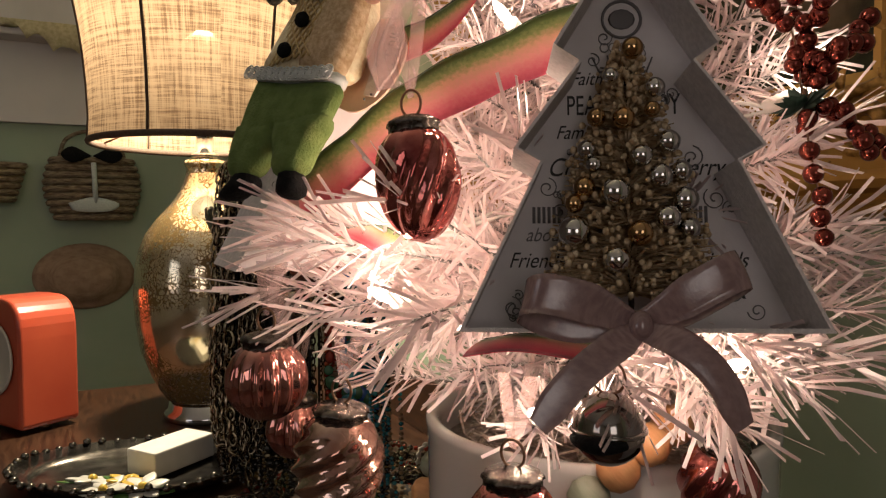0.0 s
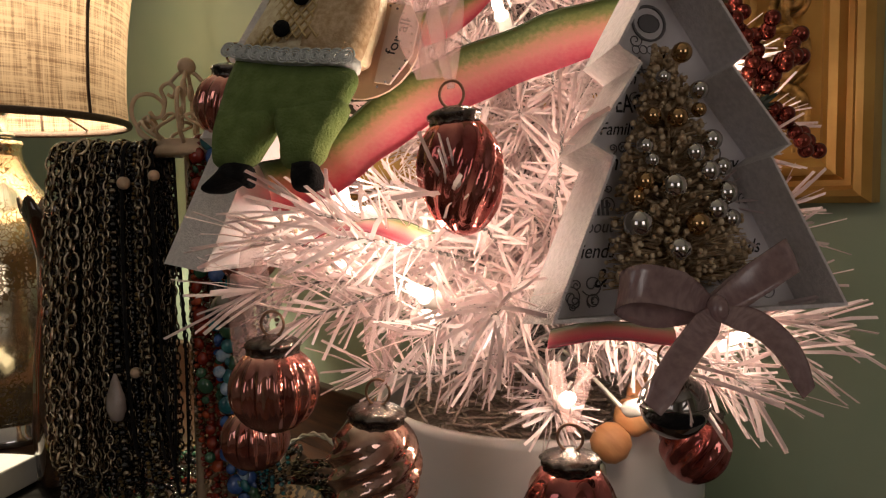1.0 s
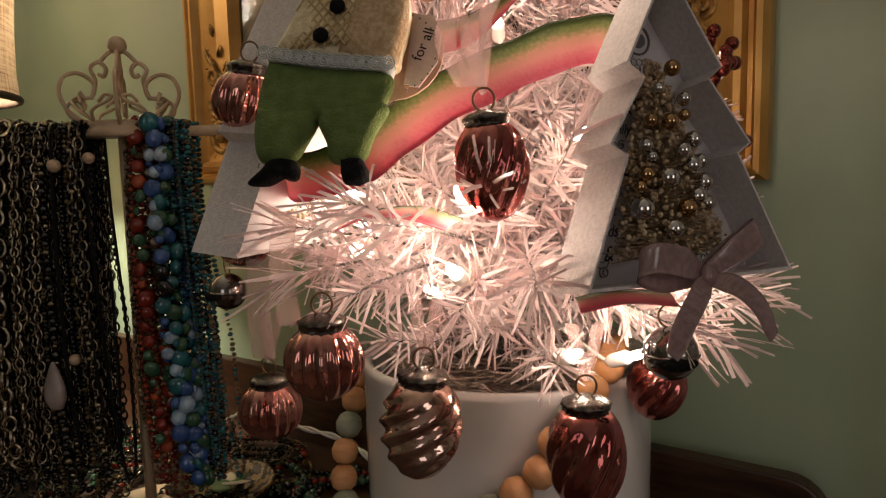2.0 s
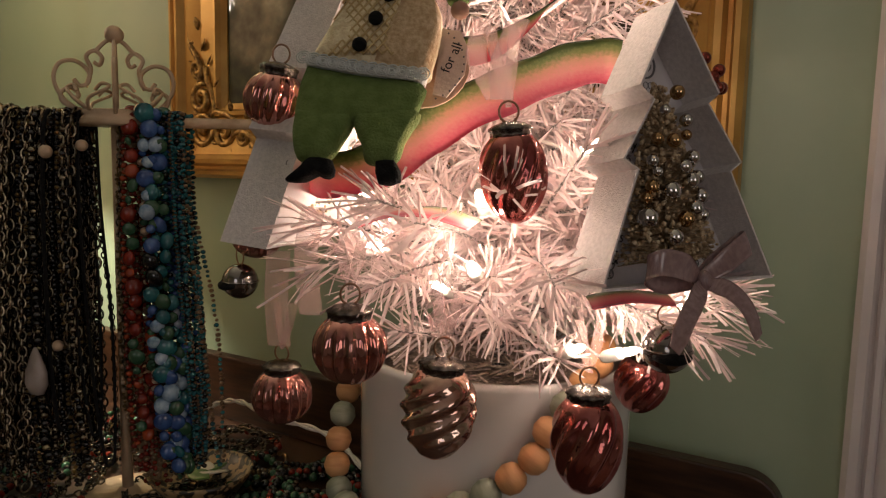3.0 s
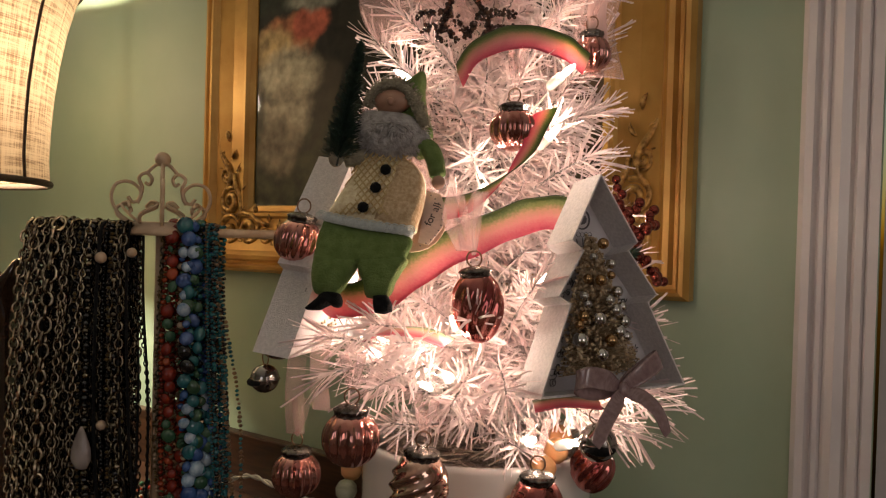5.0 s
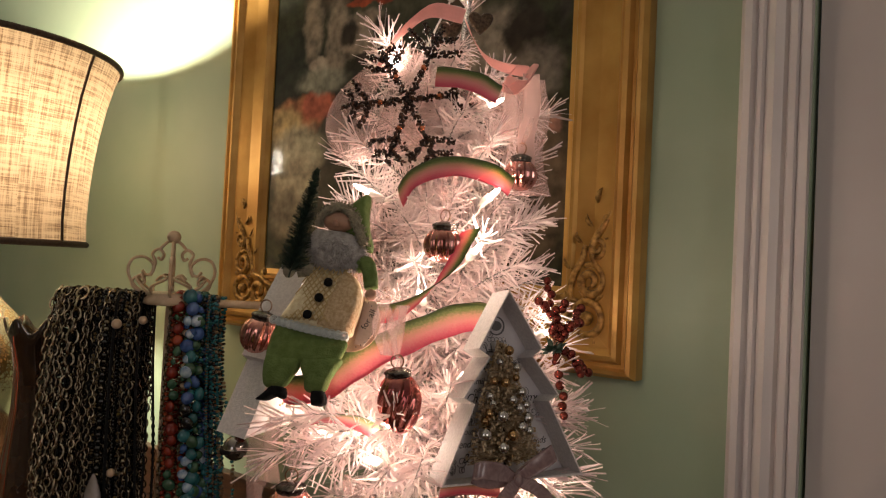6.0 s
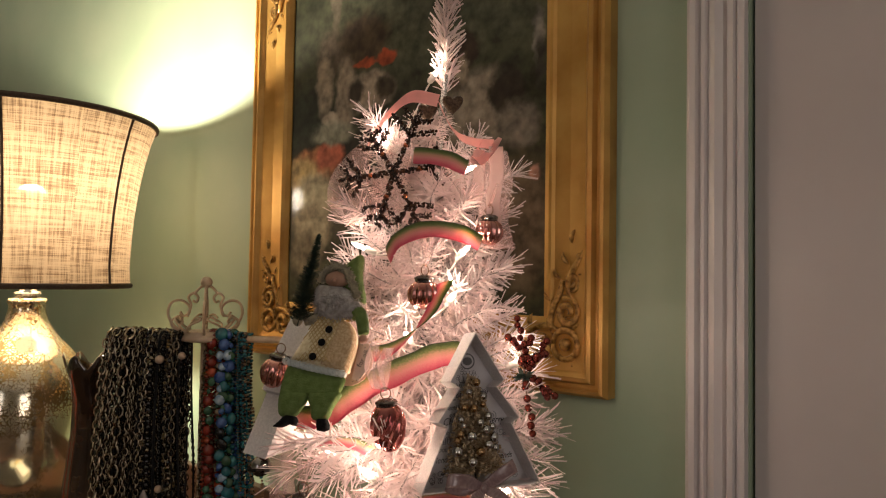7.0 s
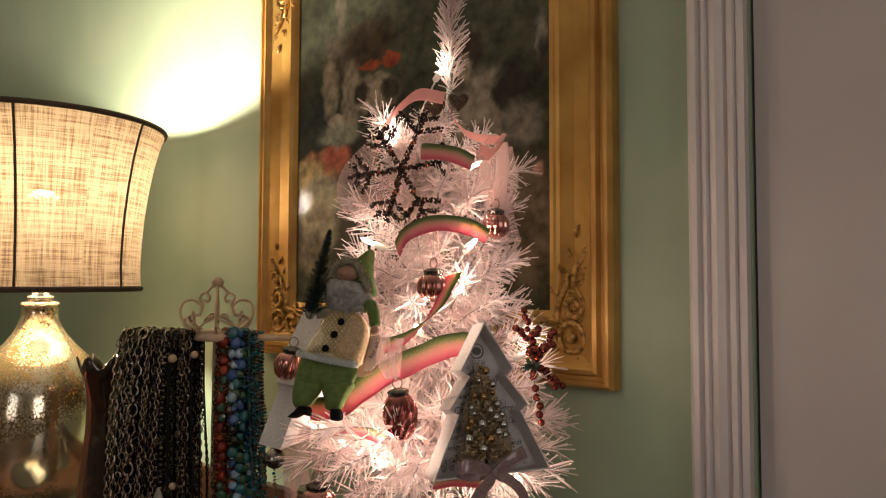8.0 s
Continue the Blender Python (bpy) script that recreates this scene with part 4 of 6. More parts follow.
M_CREAM = cloth_glow("cream_paper", (0.72, 0.62, 0.54), (0.8, 0.6, 0.5), 0.25, 0.7)


def pillow(q, outline, thick, mat, m, depth=0.0):
    """A stuffed flat shape from an outline of (x, z)."""
    n = len(outline)
    cx, cz = sum(p[0] for p in outline) / n, sum(p[1] for p in outline) / n
    verts, rings = [], ((1.0, 0.0), (0.96, 0.45), (0.82, 0.8), (0.5, 1.0))
    for side in (-1, 1):
        for s, h in rings[(0 if side < 0 else 1):]:
            verts += [m @ Vector((cx + (x - cx) * s, depth + side * thick * 0.5 * h, cz + (z - cz) * s)) for x, z in outline]
    faces = []
    for a, c in ((0, 1), (1, 2), (2, 3)):
        faces += [(a * n + i, a * n + (i + 1) % n, c * n + (i + 1) % n, c * n + i) for i in range(n)]
    for a, c in ((0, 4), (4, 5), (5, 6)):
        faces += [(a * n + (i + 1) % n, a * n + i, c * n + i, c * n + (i + 1) % n) for i in range(n)]
    faces += [tuple(3 * n + i for i in range(n)), tuple(6 * n + i for i in reversed(range(n)))]
    q.add(verts, faces, mat)


def smooth_outline(pts, n=4):
    p = [(x, 0, z) for x, z in pts]
    return [(v.x, v.z) for v in curve(p + [p[0]], n)[:-1]]


DOLL = basis((-0.057, 0.148, 1.111), (0.92, 0.39, 0)) @ Matrix.Rotation(radians(-20), 4, "X") @ Matrix.Diagonal((1.03, 1, 1, 1))
M_VEST = material("brown_printed_cloth", (0.46, 0.30, 0.15), 0.75, 0, (0.66, 0.50, 0.30), 420, 4, 0.4, 900)
q = Builder()
I = Matrix.Identity(4)
rb = random.Random(21)
# trousers: hips and two legs
pillow(q, smooth_outline([(-0.0276, -0.006), (0.0, -0.011), (0.0266, -0.015), (0.0255, -0.0276), (0.0235, -0.034), (0.010, -0.0355), (-0.003, -0.0345), (-0.016, -0.0365), (-0.0295, -0.036), (-0.0303, -0.0189)]), 0.0130, 0, I)
pillow(q, smooth_outline([(-0.0297, -0.028), (-0.0036, -0.029), (-0.0036, -0.035), (-0.0078, -0.0440), (-0.0122, -0.0512), (-0.0206, -0.0526), (-0.0268, -0.0516), (-0.0300, -0.040)]), 0.0136, 0, I, -0.0004)
pillow(q, smooth_outline([(-0.0028, -0.029), (0.0250, -0.028), (0.0230, -0.037), (0.0204, -0.0428), (0.0172, -0.0522), (0.0049, -0.0534), (0.0021, -0.0456), (-0.0026, -0.036)]), 0.0136, 0, I, -0.0004)
# boots
pillow(q, smooth_outline([(-0.0310, -0.0620), (-0.0250, -0.0560), (-0.0205, -0.0510), (-0.0110, -0.0520), (-0.0096, -0.0588), (-0.0133, -0.0597), (-0.0172, -0.0580), (-0.0241, -0.0620)], 2), 0.011, 2, I)
pillow(q, smooth_outline([(0.0085, -0.0525), (0.0170, -0.0518), (0.0200, -0.0608), (0.0104, -0.0622)], 2), 0.011, 2, I)
# body: netted half and printed half
pillow(q, smooth_outline([(-0.0270, -0.003), (-0.0195, 0.0133), (-0.0134, 0.0259), (-0.0072, 0.0386), (0.0081, 0.0413), (0.0245, 0.0336), (0.0312, 0.0236), (0.0327, 0.0116), (0.0301, -0.0044), (0.0263, -0.0124), (-0.0012, -0.0097)]), 0.020, 3, I, 0.002)
pillow(q, smooth_outline([(0.0030, -0.008), (0.0065, 0.010), (0.0120, 0.024), (0.0160, 0.036), (0.0245, 0.0330), (0.0310, 0.0236), (0.0324, 0.0116), (0.0299, -0.0044), (0.0262, -0.0120)]), 0.0175, 9, I, -0.0006)
for side in (-1, 1):
    for k in range(-9, 15):
        pts = []
        for i in range(15):
            z = -0.004 + 0.042 * i / 14
            x = 0.0042 * k + side * (z - 0.012) * 0.8 - 0.004
            mid, half = 0.003 + 0.004 * i / 14, 0.0300 - 0.012 * i / 14
            if abs(x - mid) < half * 0.94:
                pts.append((x, 0.002 - 0.0106 * math.sqrt(max(0.02, 1 - ((x - mid) / half) ** 2)), z))
        if len(pts) > 2:
            q.tube(pts, 0.00058, 4, 4)
# scalloped braid round the waist
pillow(q, [(-0.0285, -0.0022), (-0.001, -0.0082), (0.0282, -0.0110), (0.0278, -0.0150), (-0.001, -0.0125), (-0.0280, -0.0066)], 0.0150, 1, I)
for k in range(13):
    s = k / 12
    cx, cz = -0.0268 + 0.0540 * s, -0.0050 - 0.0125 * s + 0.0040 * s * s
    for ring in (0.0032, 0.0021, 0.0011):
        q.tube([(cx + ring * math.cos(a * 0.5236), -0.0082, cz + ring * 0.95 * math.sin(a * 0.5236)) for a in range(12)], 0.00042, 4, 1, True)
for x, z in ((0.0096, 0.0248), (0.0048, 0.0128), (-0.0013, -0.0003)):
    q.ball((x, -0.0108, z), 0.0034, 10, 7, 2, (1, 0.8, 1))
# beard
pillow(q, smooth_outline([(-0.0135, 0.0620), (-0.0089, 0.0680), (0.0011, 0.0675), (0.0173, 0.0655), (0.0270, 0.0590), (0.0325, 0.0490), (0.0241, 0.0390), (0.0091, 0.0345), (-0.0011, 0.0380), (-0.0105, 0.0491)]), 0.020, 5, I, -0.004)
for k in range(620):
    a, d = rb.uniform(0, 6.283), math.sqrt(rb.random())
    c = Vector((0.0095 + 0.0215 * d * math.cos(a), -0.0142 + 0.0085 * d * d + rb.uniform(-0.0012, 0.0008), 0.0515 + 0.0150 * d * math.sin(a) - 0.0030 * d * math.cos(a)))
    v = Vector((0.8 * math.cos(a) * d + rb.uniform(-0.3, 0.3), -0.1, -0.5 + 0.4 * math.sin(a))).normalized() * rb.uniform(0.0030, 0.0062)
    q.tube([c - v * 0.5, c + Vector((rb.uniform(-1, 1), 0, rb.uniform(-1, 1))) * 0.0007, c + v], [0.0006, 0.0008, 0.0002], 4, 5)
# face, hood and its fur brim
q.ball((0.0082, -0.0085, 0.0735), 0.0105, 16, 10, 6, (1.15, 0.75, 0.72))
q.ball((0.0091, -0.0165, 0.0690), 0.0026, 10, 7, 6)
pillow(q, smooth_outline([(-0.0040, 0.0740), (-0.0008, 0.0830), (0.0088, 0.0892), (0.0144, 0.0939), (0.0200, 0.0990), (0.0248, 0.1010), (0.0256, 0.0875), (0.0278, 0.0742), (0.0333, 0.0571), (0.0270, 0.0560)]), 0.020, 0, I, 0.003)
brim = curve([(-0.0068, -0.010, 0.0690), (-0.0020, -0.0125, 0.0790), (0.0080, -0.0135, 0.0835), (0.0170, -0.0130, 0.0795), (0.0240, -0.0115, 0.0690), (0.0305, -0.0090, 0.0555)], 8)
q.tube(brim, 0.0036, 8, 7)
for k in range(420):
    c = brim[rb.randrange(len(brim))]
    a = rb.uniform(0, 6.283)
    d = Vector((math.cos(a), -abs(math.sin(a)) * 0.8, math.sin(a))) * 0.0036
    q.tube([c + d * 0.6, c + d * rb.uniform(1.2, 1.6) + Vector((0.0008, 0, 0.0006))], [0.0005, 0.0002], 4, 7)
# arms and mitts
q.tube(curve([(0.0250, -0.001, 0.043), (0.0325, -0.004, 0.0430), (0.0375, -0.006, 0.0345), (0.0405, -0.007, 0.0235)], 5), [0.0065 - 0.0001 * i for i in range(16)], 10, 0)
q.ball((0.0415, -0.008, 0.0180), 0.0042, 10, 7, 6)
q.tube([(-0.004, 0.0, 0.040), (-0.011, -0.004, 0.036), (-0.018, -0.006, 0.033)], [0.005, 0.0055, 0.0045], 10, 7)
q.ball((-0.0222, -0.010, 0.0340), 0.0058, 12, 8, 7, (0.85, 0.8, 1.25))
# tiny bristle tree in the mitt
q.tube([(-0.0200, -0.013, 0.026), (-0.0165, -0.012, 0.116)], 0.0006, 5, 8)
for k in range(2400):
    s = rb.random() ** 1.1
    p = Vector((-0.0198, -0.013, 0.031)).lerp(Vector((-0.0160, -0.012, 0.1165)), s)
    a = rb.uniform(0, 6.283)
    d = Vector((math.cos(a), math.sin(a), 0.30)) * (0.0098 * (1 - s) ** 0.7 + 0.0020) * rb.uniform(0.6, 1.12)
    w = Vector((-math.sin(a), math.cos(a), rb.uniform(-1, 1))).normalized() * 0.00035
    q.add([p + w, p - w, p + d - w * 0.6, p + d + w * 0.6], [(0, 1, 2, 3)], 8)
part_doll = part("cloth_doll", q, [M_FELT, M_LACE, M_BLACK, M_SHIRT, M_NET, M_BEARD, M_TAN, M_FUR, M_BRUSH, M_VEST], None, "", True, DOLL)
tagged(part_doll, "bearded cloth doll ornament in green felt trousers holding a tiny tree", "doll ornament")

# paper tag behind the doll
tagob = thing("paper_tag", "round tan and cream paper tag with handwriting", "tag", DOLL)
q = Builder()
q.prism([(0.0245 + 0.0205 * math.cos(a * 0.2618), 0.0015 + 0.0215 * math.sin(a * 0.2618)) for a in range(24)], 0.0125, 0.0135)
part("backing", q, M_TAG, tagob, smooth=False)
q = Builder()
q.prism([(0.0290, -0.014), (0.0355, -0.0155), (0.0430, -0.004), (0.0440, 0.0095), (0.0400, 0.0185), (0.0316, 0.0200)], 0.0105, 0.0115)
part("label_paper", q, M_CREAM, tagob, smooth=False)
q = Builder()
for k in range(14):
    a = radians(-70 + 150 * k / 13)
    q.ball((0.0245 + 0.0180 * math.cos(a), 0.0102, 0.0015 + 0.0190 * math.sin(a)), 0.0005, 6, 4)
part("stitching", q, M_GREYINK, tagob)
part("lettering", text_mesh("for all", 0.0068, Matrix.Translation((0.0385, 0.0102, 0.004)) @ Matrix.Rotation(radians(-70), 4, "Y") @ Matrix.Rotation(radians(90), 4, "X")), None, tagob).data.materials.append(M_INK)


# glass ornaments
def ornament(top, radius, height, style, mat, label, ribs=14, twist=0.0, tilt=(0, 0), hanger=0.030, turn=0.0):
    """top: where the cap's middle hangs."""
    ob = thing("glass_ornament", label, "ornament", pose(*top, tilt[0], tilt[1], turn), "glass ornaments on the tree")
    q = Builder()
    n = 26
    prof = []
    for i in range(n + 1):
        s = i / n
        v = 2 * (0.07 + 0.93 * s) - 1
        taper = 1.0 if style == "ball" else 1.0 - 0.10 * v
        prof.append((radius * taper * max(0.0, 1 - abs(v) ** 2.2) ** 0.5, -height * s - 0.002))
    prof[-1] = (0.0003, prof[-1][1])
    q.lathe(prof, 84, 0, (0, 0, 0), ribs, 0.10 if ribs < 8 else 0.075, twist)
    part("glass", q, mat, ob)
    c = radius * 0.60
    q = Builder()
    q.lathe([(c, -0.0062), (c * 1.10, -0.0060), (c * 1.12, -0.0048), (c * 1.02, -0.0040), (c * 1.02, -0.0006), (c * 1.10, 0.0000), (c * 1.06, 0.0012), (c * 0.8, 0.0026), (c * 0.4, 0.0036), (0.0008, 0.0040)], 40, 0, (0, 0, 0), 12, 0.05)
    cap = part("cap", q, M_CAP, ob, "embossed tin cap")
    q = Builder()
    q.tube([(0.0044 * math.cos(a * 0.2856), 0, 0.0080 + 0.0048 * math.sin(a * 0.2856)) for a in range(22)], 0.00055, 6, 0, True)
    part("ring", q, M_RING, cap)
    if hanger:
        q = Builder()
        for s in (-1, 1):
            pts = curve([(0, 0, 0.0100), (s * 0.003, 0.002, 0.0100 + hanger * 0.5), (s * 0.0055, 0.004, 0.0100 + hanger)], 6)
            q.strip(pts, [(1, 0.2 * s, 0)] * len(pts), [0.0026 + 0.0030 * min(1, i / 6) for i in range(len(pts))], 0.0001, 0, 3, 0.1)
        part("ribbon_hanger", q, M_SHEER, ob, "sheer pink ribbon")
    return ob


ornament((0.007, 0.169, 1.0775), 0.0146, 0.0405, "egg", M_ROSE, "rose mercury glass ornament with swirled ribs", 11, 1.3, (0, -6), 0.036, 30)
ornament((-0.0505, 0.128, 0.9945), 0.0160, 0.0315, "ball", M_COPPER, "pink copper ribbed glass ball ornament", 16, 0, (0, 0), 0.022, 40)
ornament((-0.0125, 0.147, 0.9715), 0.0162, 0.0420, "egg", M_TWIST, "copper glass ornament with deep horizontal twists", 6, 5.2, (0, 4), 0.024, 35)
ornament((0.042, 0.189, 0.957), 0.0160, 0.0465, "egg", M_ROSE, "rose glass egg ornament with swirled ribs", 10, 1.5, (0, 0), 0.024, 30)
ornament((-0.124, 0.160, 0.9490), 0.0158, 0.0300, "ball", M_COPPER, "pale copper ribbed glass ball ornament", 16, 0, (0, 0), 0.026, 10)
ornament((-0.1150, 0.1500, 1.1080), 0.0150, 0.0290, "ball", M_COPPER, "pink copper ribbed glass ball beside the doll", 16, 0.25, (0, 8), 0, 30)
ornament((0.0025, 0.2225, 1.1845), 0.0150, 0.0270, "ball", M_COPPER, "pale ribbed copper glass ball ornament", 15, 0, (0, 0), 0.03, 0)
ornament((0.043, 0.288, 0.9530), 0.0150, 0.0330, "egg", M_ROSE, "rose glass ornament with swirled ribs low on the tree", 11, 1.3, (0, 10), 0.0, 0)
ornament((0.031, 0.285, 1.2450), 0.0130, 0.0250, "ball", M_COPPER, "dark copper glass ball high on the tree", 14, 0, (0, 0), 0.024, 0)
ornament((-0.165, 0.182, 1.0350), 0.0150, 0.0290, "ball", M_COPPER, "copper glass ball at the side of the tree", 14, 0.3, (0, 0), 0.0, 0)


def jingle_bell(at, r, turn):
    ob = thing("jingle_bell", "shiny smoky nickel jingle bell with a dark slot", "bell", pose(*at, 0, 0, turn), "silver bells")
    q = Builder()
    q.ball((0, 0, 0), r, 24, 16)
    q.tube([(r * 1.0 * math.cos(a * 0.2618), r * 1.0 * math.sin(a * 0.2618), 0) for a in range(24)], r * 0.07, 6, 0, True)
    shell = part("shell", q, M_BELL, ob)
    # The shade inside the slot is a black band on the closed shell.
    q = Builder()
    q.tube([(r * 1.005 * math.sin(a), -r * 1.005 * math.cos(a), -r * 0.18) for a in [radians(-48 + 8 * k) for k in range(13)]], [r * 0.10 + r * 0.16 * math.sin(math.pi * k / 12) for k in range(13)], 8)
    part("slot", q, M_BLACK, shell, "dark opening drawn as a black band")
    q = Builder()
    q.tube([(0.0052 * math.cos(a * 0.2856), 0, r + 0.0045 + 0.0052 * math.sin(a * 0.2856)) for a in range(22)], 0.00045, 6, 0, True)
    part("ring", q, M_RING, ob)


jingle_bell((0.0730, 0.2035, 0.9800), 0.0112, 30)
jingle_bell((-0.1690, 0.1720, 0.9910), 0.0105, -20)

# wired ombre ribbon winding through the branches
M_OMBRE = bpy.data.materials.new("ombre_wired_ribbon")
M_OMBRE.use_nodes = True
nt = M_OMBRE.node_tree
b = nt.nodes["Principled BSDF"]
uv = nt.nodes.new("ShaderNodeUVMap")
sep = nt.nodes.new("ShaderNodeSeparateXYZ")
nt.links.new(uv.outputs[0], sep.inputs[0])
nz = nt.nodes.new("ShaderNodeTexNoise")
nz.inputs["Scale"].default_value = 60
mad = nt.nodes.new("ShaderNodeMath")
mad.operation = "MULTIPLY_ADD"
mad.inputs[1].default_value = 0.22
nt.links.new(nz.outputs[0], mad.inputs[0])
nt.links.new(sep.outputs[1], mad.inputs[2])
rp = nt.nodes.new("ShaderNodeValToRGB")
els = rp.color_ramp.elements
els[0].position, els[0].color = 0.06, (0.62, 0.055, 0.13, 1)
els[1].position, els[1].color = 1.0, (0.12, 0.17, 0.04, 1)
for pos, col in ((0.28, (0.74, 0.17, 0.22, 1)), (0.52, (0.80, 0.36, 0.32, 1)), (0.72, (0.66, 0.38, 0.24, 1)), (0.88, (0.26, 0.29, 0.09, 1))):
    e = els.new(pos)
    e.color = col
nt.links.new(mad.outputs[0], rp.inputs[0])
nt.links.new(rp.outputs[0], b.inputs["Base Color"])
b.inputs["Roughness"].default_value = 0.42
b.inputs["Sheen Weight"].default_value = 0.3
tl = nt.nodes.new("ShaderNodeBsdfTranslucent")
nt.links.new(rp.outputs[0], tl.inputs[0])
mx = nt.nodes.new("ShaderNodeMixShader")
mx.inputs[0].default_value = 0.3
nt.links.new(b.outputs[0], mx.inputs[1])
nt.links.new(tl.outputs[0], mx.inputs[2])
nt.links.new(mx.outputs[0], nt.nodes["Material Output"].inputs[0])
M_EDGE = material("dark_ribbon_wire", (0.03, 0.045, 0.012), 0.5)

ribbon = thing("ombre_ribbon", "wired green, yellow and pink ribbon wound through the tree", "ribbon")


def swag(name, pts, across, width, cup=0.18, ripple=0.0):
    q = Builder()
    pts = curve(pts, 12)
    n = len(pts)
    k = len(across) - 1
    acc = []
    for i in range(n):
        s = i / (n - 1) * k
        j = min(int(s), k - 1)
        acc.append(Vector(across[j]).normalized().lerp(Vector(across[j + 1]).normalized(), s - j))
    pts = [p + Vector((0.5, -0.85, 0)) * ripple * math.sin(i * 0.55) for i, p in enumerate(pts)]
    wid = [width * (1 + 0.04 * math.sin(i * 0.31)) for i in range(n)]
    q.strip(pts, acc, wid, 0.0003, 0, 8, cup)
    edge = [p + a.normalized() * w * 0.5 for p, a, w in zip(pts, acc, wid)]
    q.tube(edge, 0.0004, 5, 1)
    return part(name, q, [M_OMBRE, M_EDGE], ribbon)


swag("swag", [(0.033, 0.240, 1.1150), (0.024, 0.236, 1.1160), (0.011, 0.226, 1.1125), (-0.001, 0.211, 1.1050), (-0.012, 0.194, 1.0965), (-0.025, 0.181, 1.0880), (-0.038, 0.169, 1.0760), (-0.049, 0.159, 1.0650), (-0.066, 0.152, 1.0575), (-0.092, 0.152, 1.0545), (-0.115, 0.168, 1.0560)],
     [(0.1, 0.05, 1), (-0.15, -0.05, 1), (-0.35, -0.15, 1), (-0.45, -0.2, 1), (-0.4, -0.2, 1), (-0.2, -0.1, 1)], 0.0225, 0.2, 0.0002)
swag("swag", [(-0.032, 0.209, 1.206), (-0.021, 0.208, 1.219), (-0.005, 0.215, 1.228), (0.011, 0.228, 1.231), (0.027, 0.249, 1.227), (0.035, 0.265, 1.219)], [(-0.3, -0.2, 1), (0.05, 0, 1), (0.3, 0.2, 1)], 0.0155, 0.25, 0.0005)
swag("swag", [(0.022, 0.229, 1.182), (0.020, 0.221, 1.168), (0.016, 0.213, 1.152), (0.008, 0.203, 1.136), (-0.009, 0.190, 1.120), (-0.030, 0.181, 1.115), (-0.052, 0.181, 1.116)], [(0.8, 0.5, 0.3), (0.8, 0.5, 0.5), (0.3, 0.2, 1), (0, 0, 1)], 0.0155, 0.25, 0.0004)
swag("swag", [(0.046, 0.172, 1.003), (0.060, 0.182, 1.006), (0.074, 0.202, 1.003)], [(-0.5, 0.8, 0.2), (-0.5, 0.8, 0.2)], 0.0150, 0.2)
swag("swag", [(-0.066, 0.160, 1.032), (-0.048, 0.160, 1.038), (-0.026, 0.162, 1.039), (-0.008, 0.166, 1.034)], [(0, 0.9, 0.25), (0, 0.9, 0.25)], 0.0150, 0.2)
swag("swag", [(-0.008, 0.216, 1.300), (0.006, 0.222, 1.299), (0.020, 0.234, 1.296), (0.030, 0.248, 1.289)], [(0.1, 0, 1), (0.3, 0.2, 1)], 0.0150, 0.25, 0.0005)

# pink satin and organza at the top
top_ribbon = thing("pink_ribbon", "pale pink satin ribbon tied below the tree top", "ribbon")


def pink(name, pts, across, width, mat, cup=0.15):
    q = Builder()
    pts = curve(pts, 10)
    q.strip(pts, [across] * len(pts), width, 0.0003, 0, 5, cup)
    part(name, q, mat, top_ribbon)


pink("tail", [(-0.014, 0.258, 1.362), (-0.036, 0.243, 1.366), (-0.052, 0.232, 1.352), (-0.062, 0.224, 1.336), (-0.070, 0.217, 1.318)], (0.35, 0.0, 1), 0.0125, M_PINK)
pink("tail", [(-0.012, 0.258, 1.358), (-0.006, 0.262, 1.342), (0.004, 0.270, 1.326), (0.018, 0.282, 1.320), (0.032, 0.294, 1.319)], (-0.5, -0.2, 1), 0.0115, M_PINK)
pink("loop", [(0.030, 0.292, 1.320), (0.037, 0.288, 1.316), (0.031, 0.280, 1.303), (0.019, 0.275, 1.307), (0.022, 0.281, 1.318)], (0.3, 0.6, 0.9), 0.0165, M_PINK)
pink("streamer", [(0.034, 0.290, 1.316), (0.036, 0.290, 1.288), (0.033, 0.288, 1.262), (0.036, 0.288, 1.232)], (0.8, 0.6, 0), 0.0140, M_VEIL)
pink("streamer", [(0.022, 0.278, 1.312), (0.024, 0.276, 1.285), (0.022, 0.274, 1.258)], (0.8, 0.6, 0), 0.0120, M_VEIL)
pink("puff", [(-0.072, 0.238, 1.332), (-0.086, 0.228, 1.316), (-0.100, 0.222, 1.296), (-0.104, 0.222, 1.272), (-0.094, 0.228, 1.252), (-0.074, 0.236, 1.246)], (0.70, 0.45, 0.35), 0.044, M_SHEER, 0.30)
pink("puff", [(-0.066, 0.242, 1.330), (-0.056, 0.240, 1.312), (-0.058, 0.238, 1.290), (-0.068, 0.240, 1.268), (-0.058, 0.246, 1.250)], (0.8, 0.5, 0.3), 0.036, M_SHEER, 0.30)
pink("puff", [(0.000, 0.255, 1.305), (0.016, 0.262, 1.290), (0.024, 0.270, 1.270), (0.010, 0.266, 1.252)], (0.7, 0.5, 0.5), 0.032, M_SHEER, 0.35)
pink("streamer", [(0.030, 0.290, 1.312), (0.034, 0.294, 1.280), (0.030, 0.292, 1.250), (0.038, 0.294, 1.215)], (0.8, 0.6, 0), 0.030, M_SHEER)
pink("streamer", [(-0.045, 0.196, 1.205), (-0.048, 0.186, 1.180), (-0.040, 0.180, 1.150), (-0.042, 0.178, 1.128)], (0.8, 0.5, 0.1), 0.0140, M_SHEER)
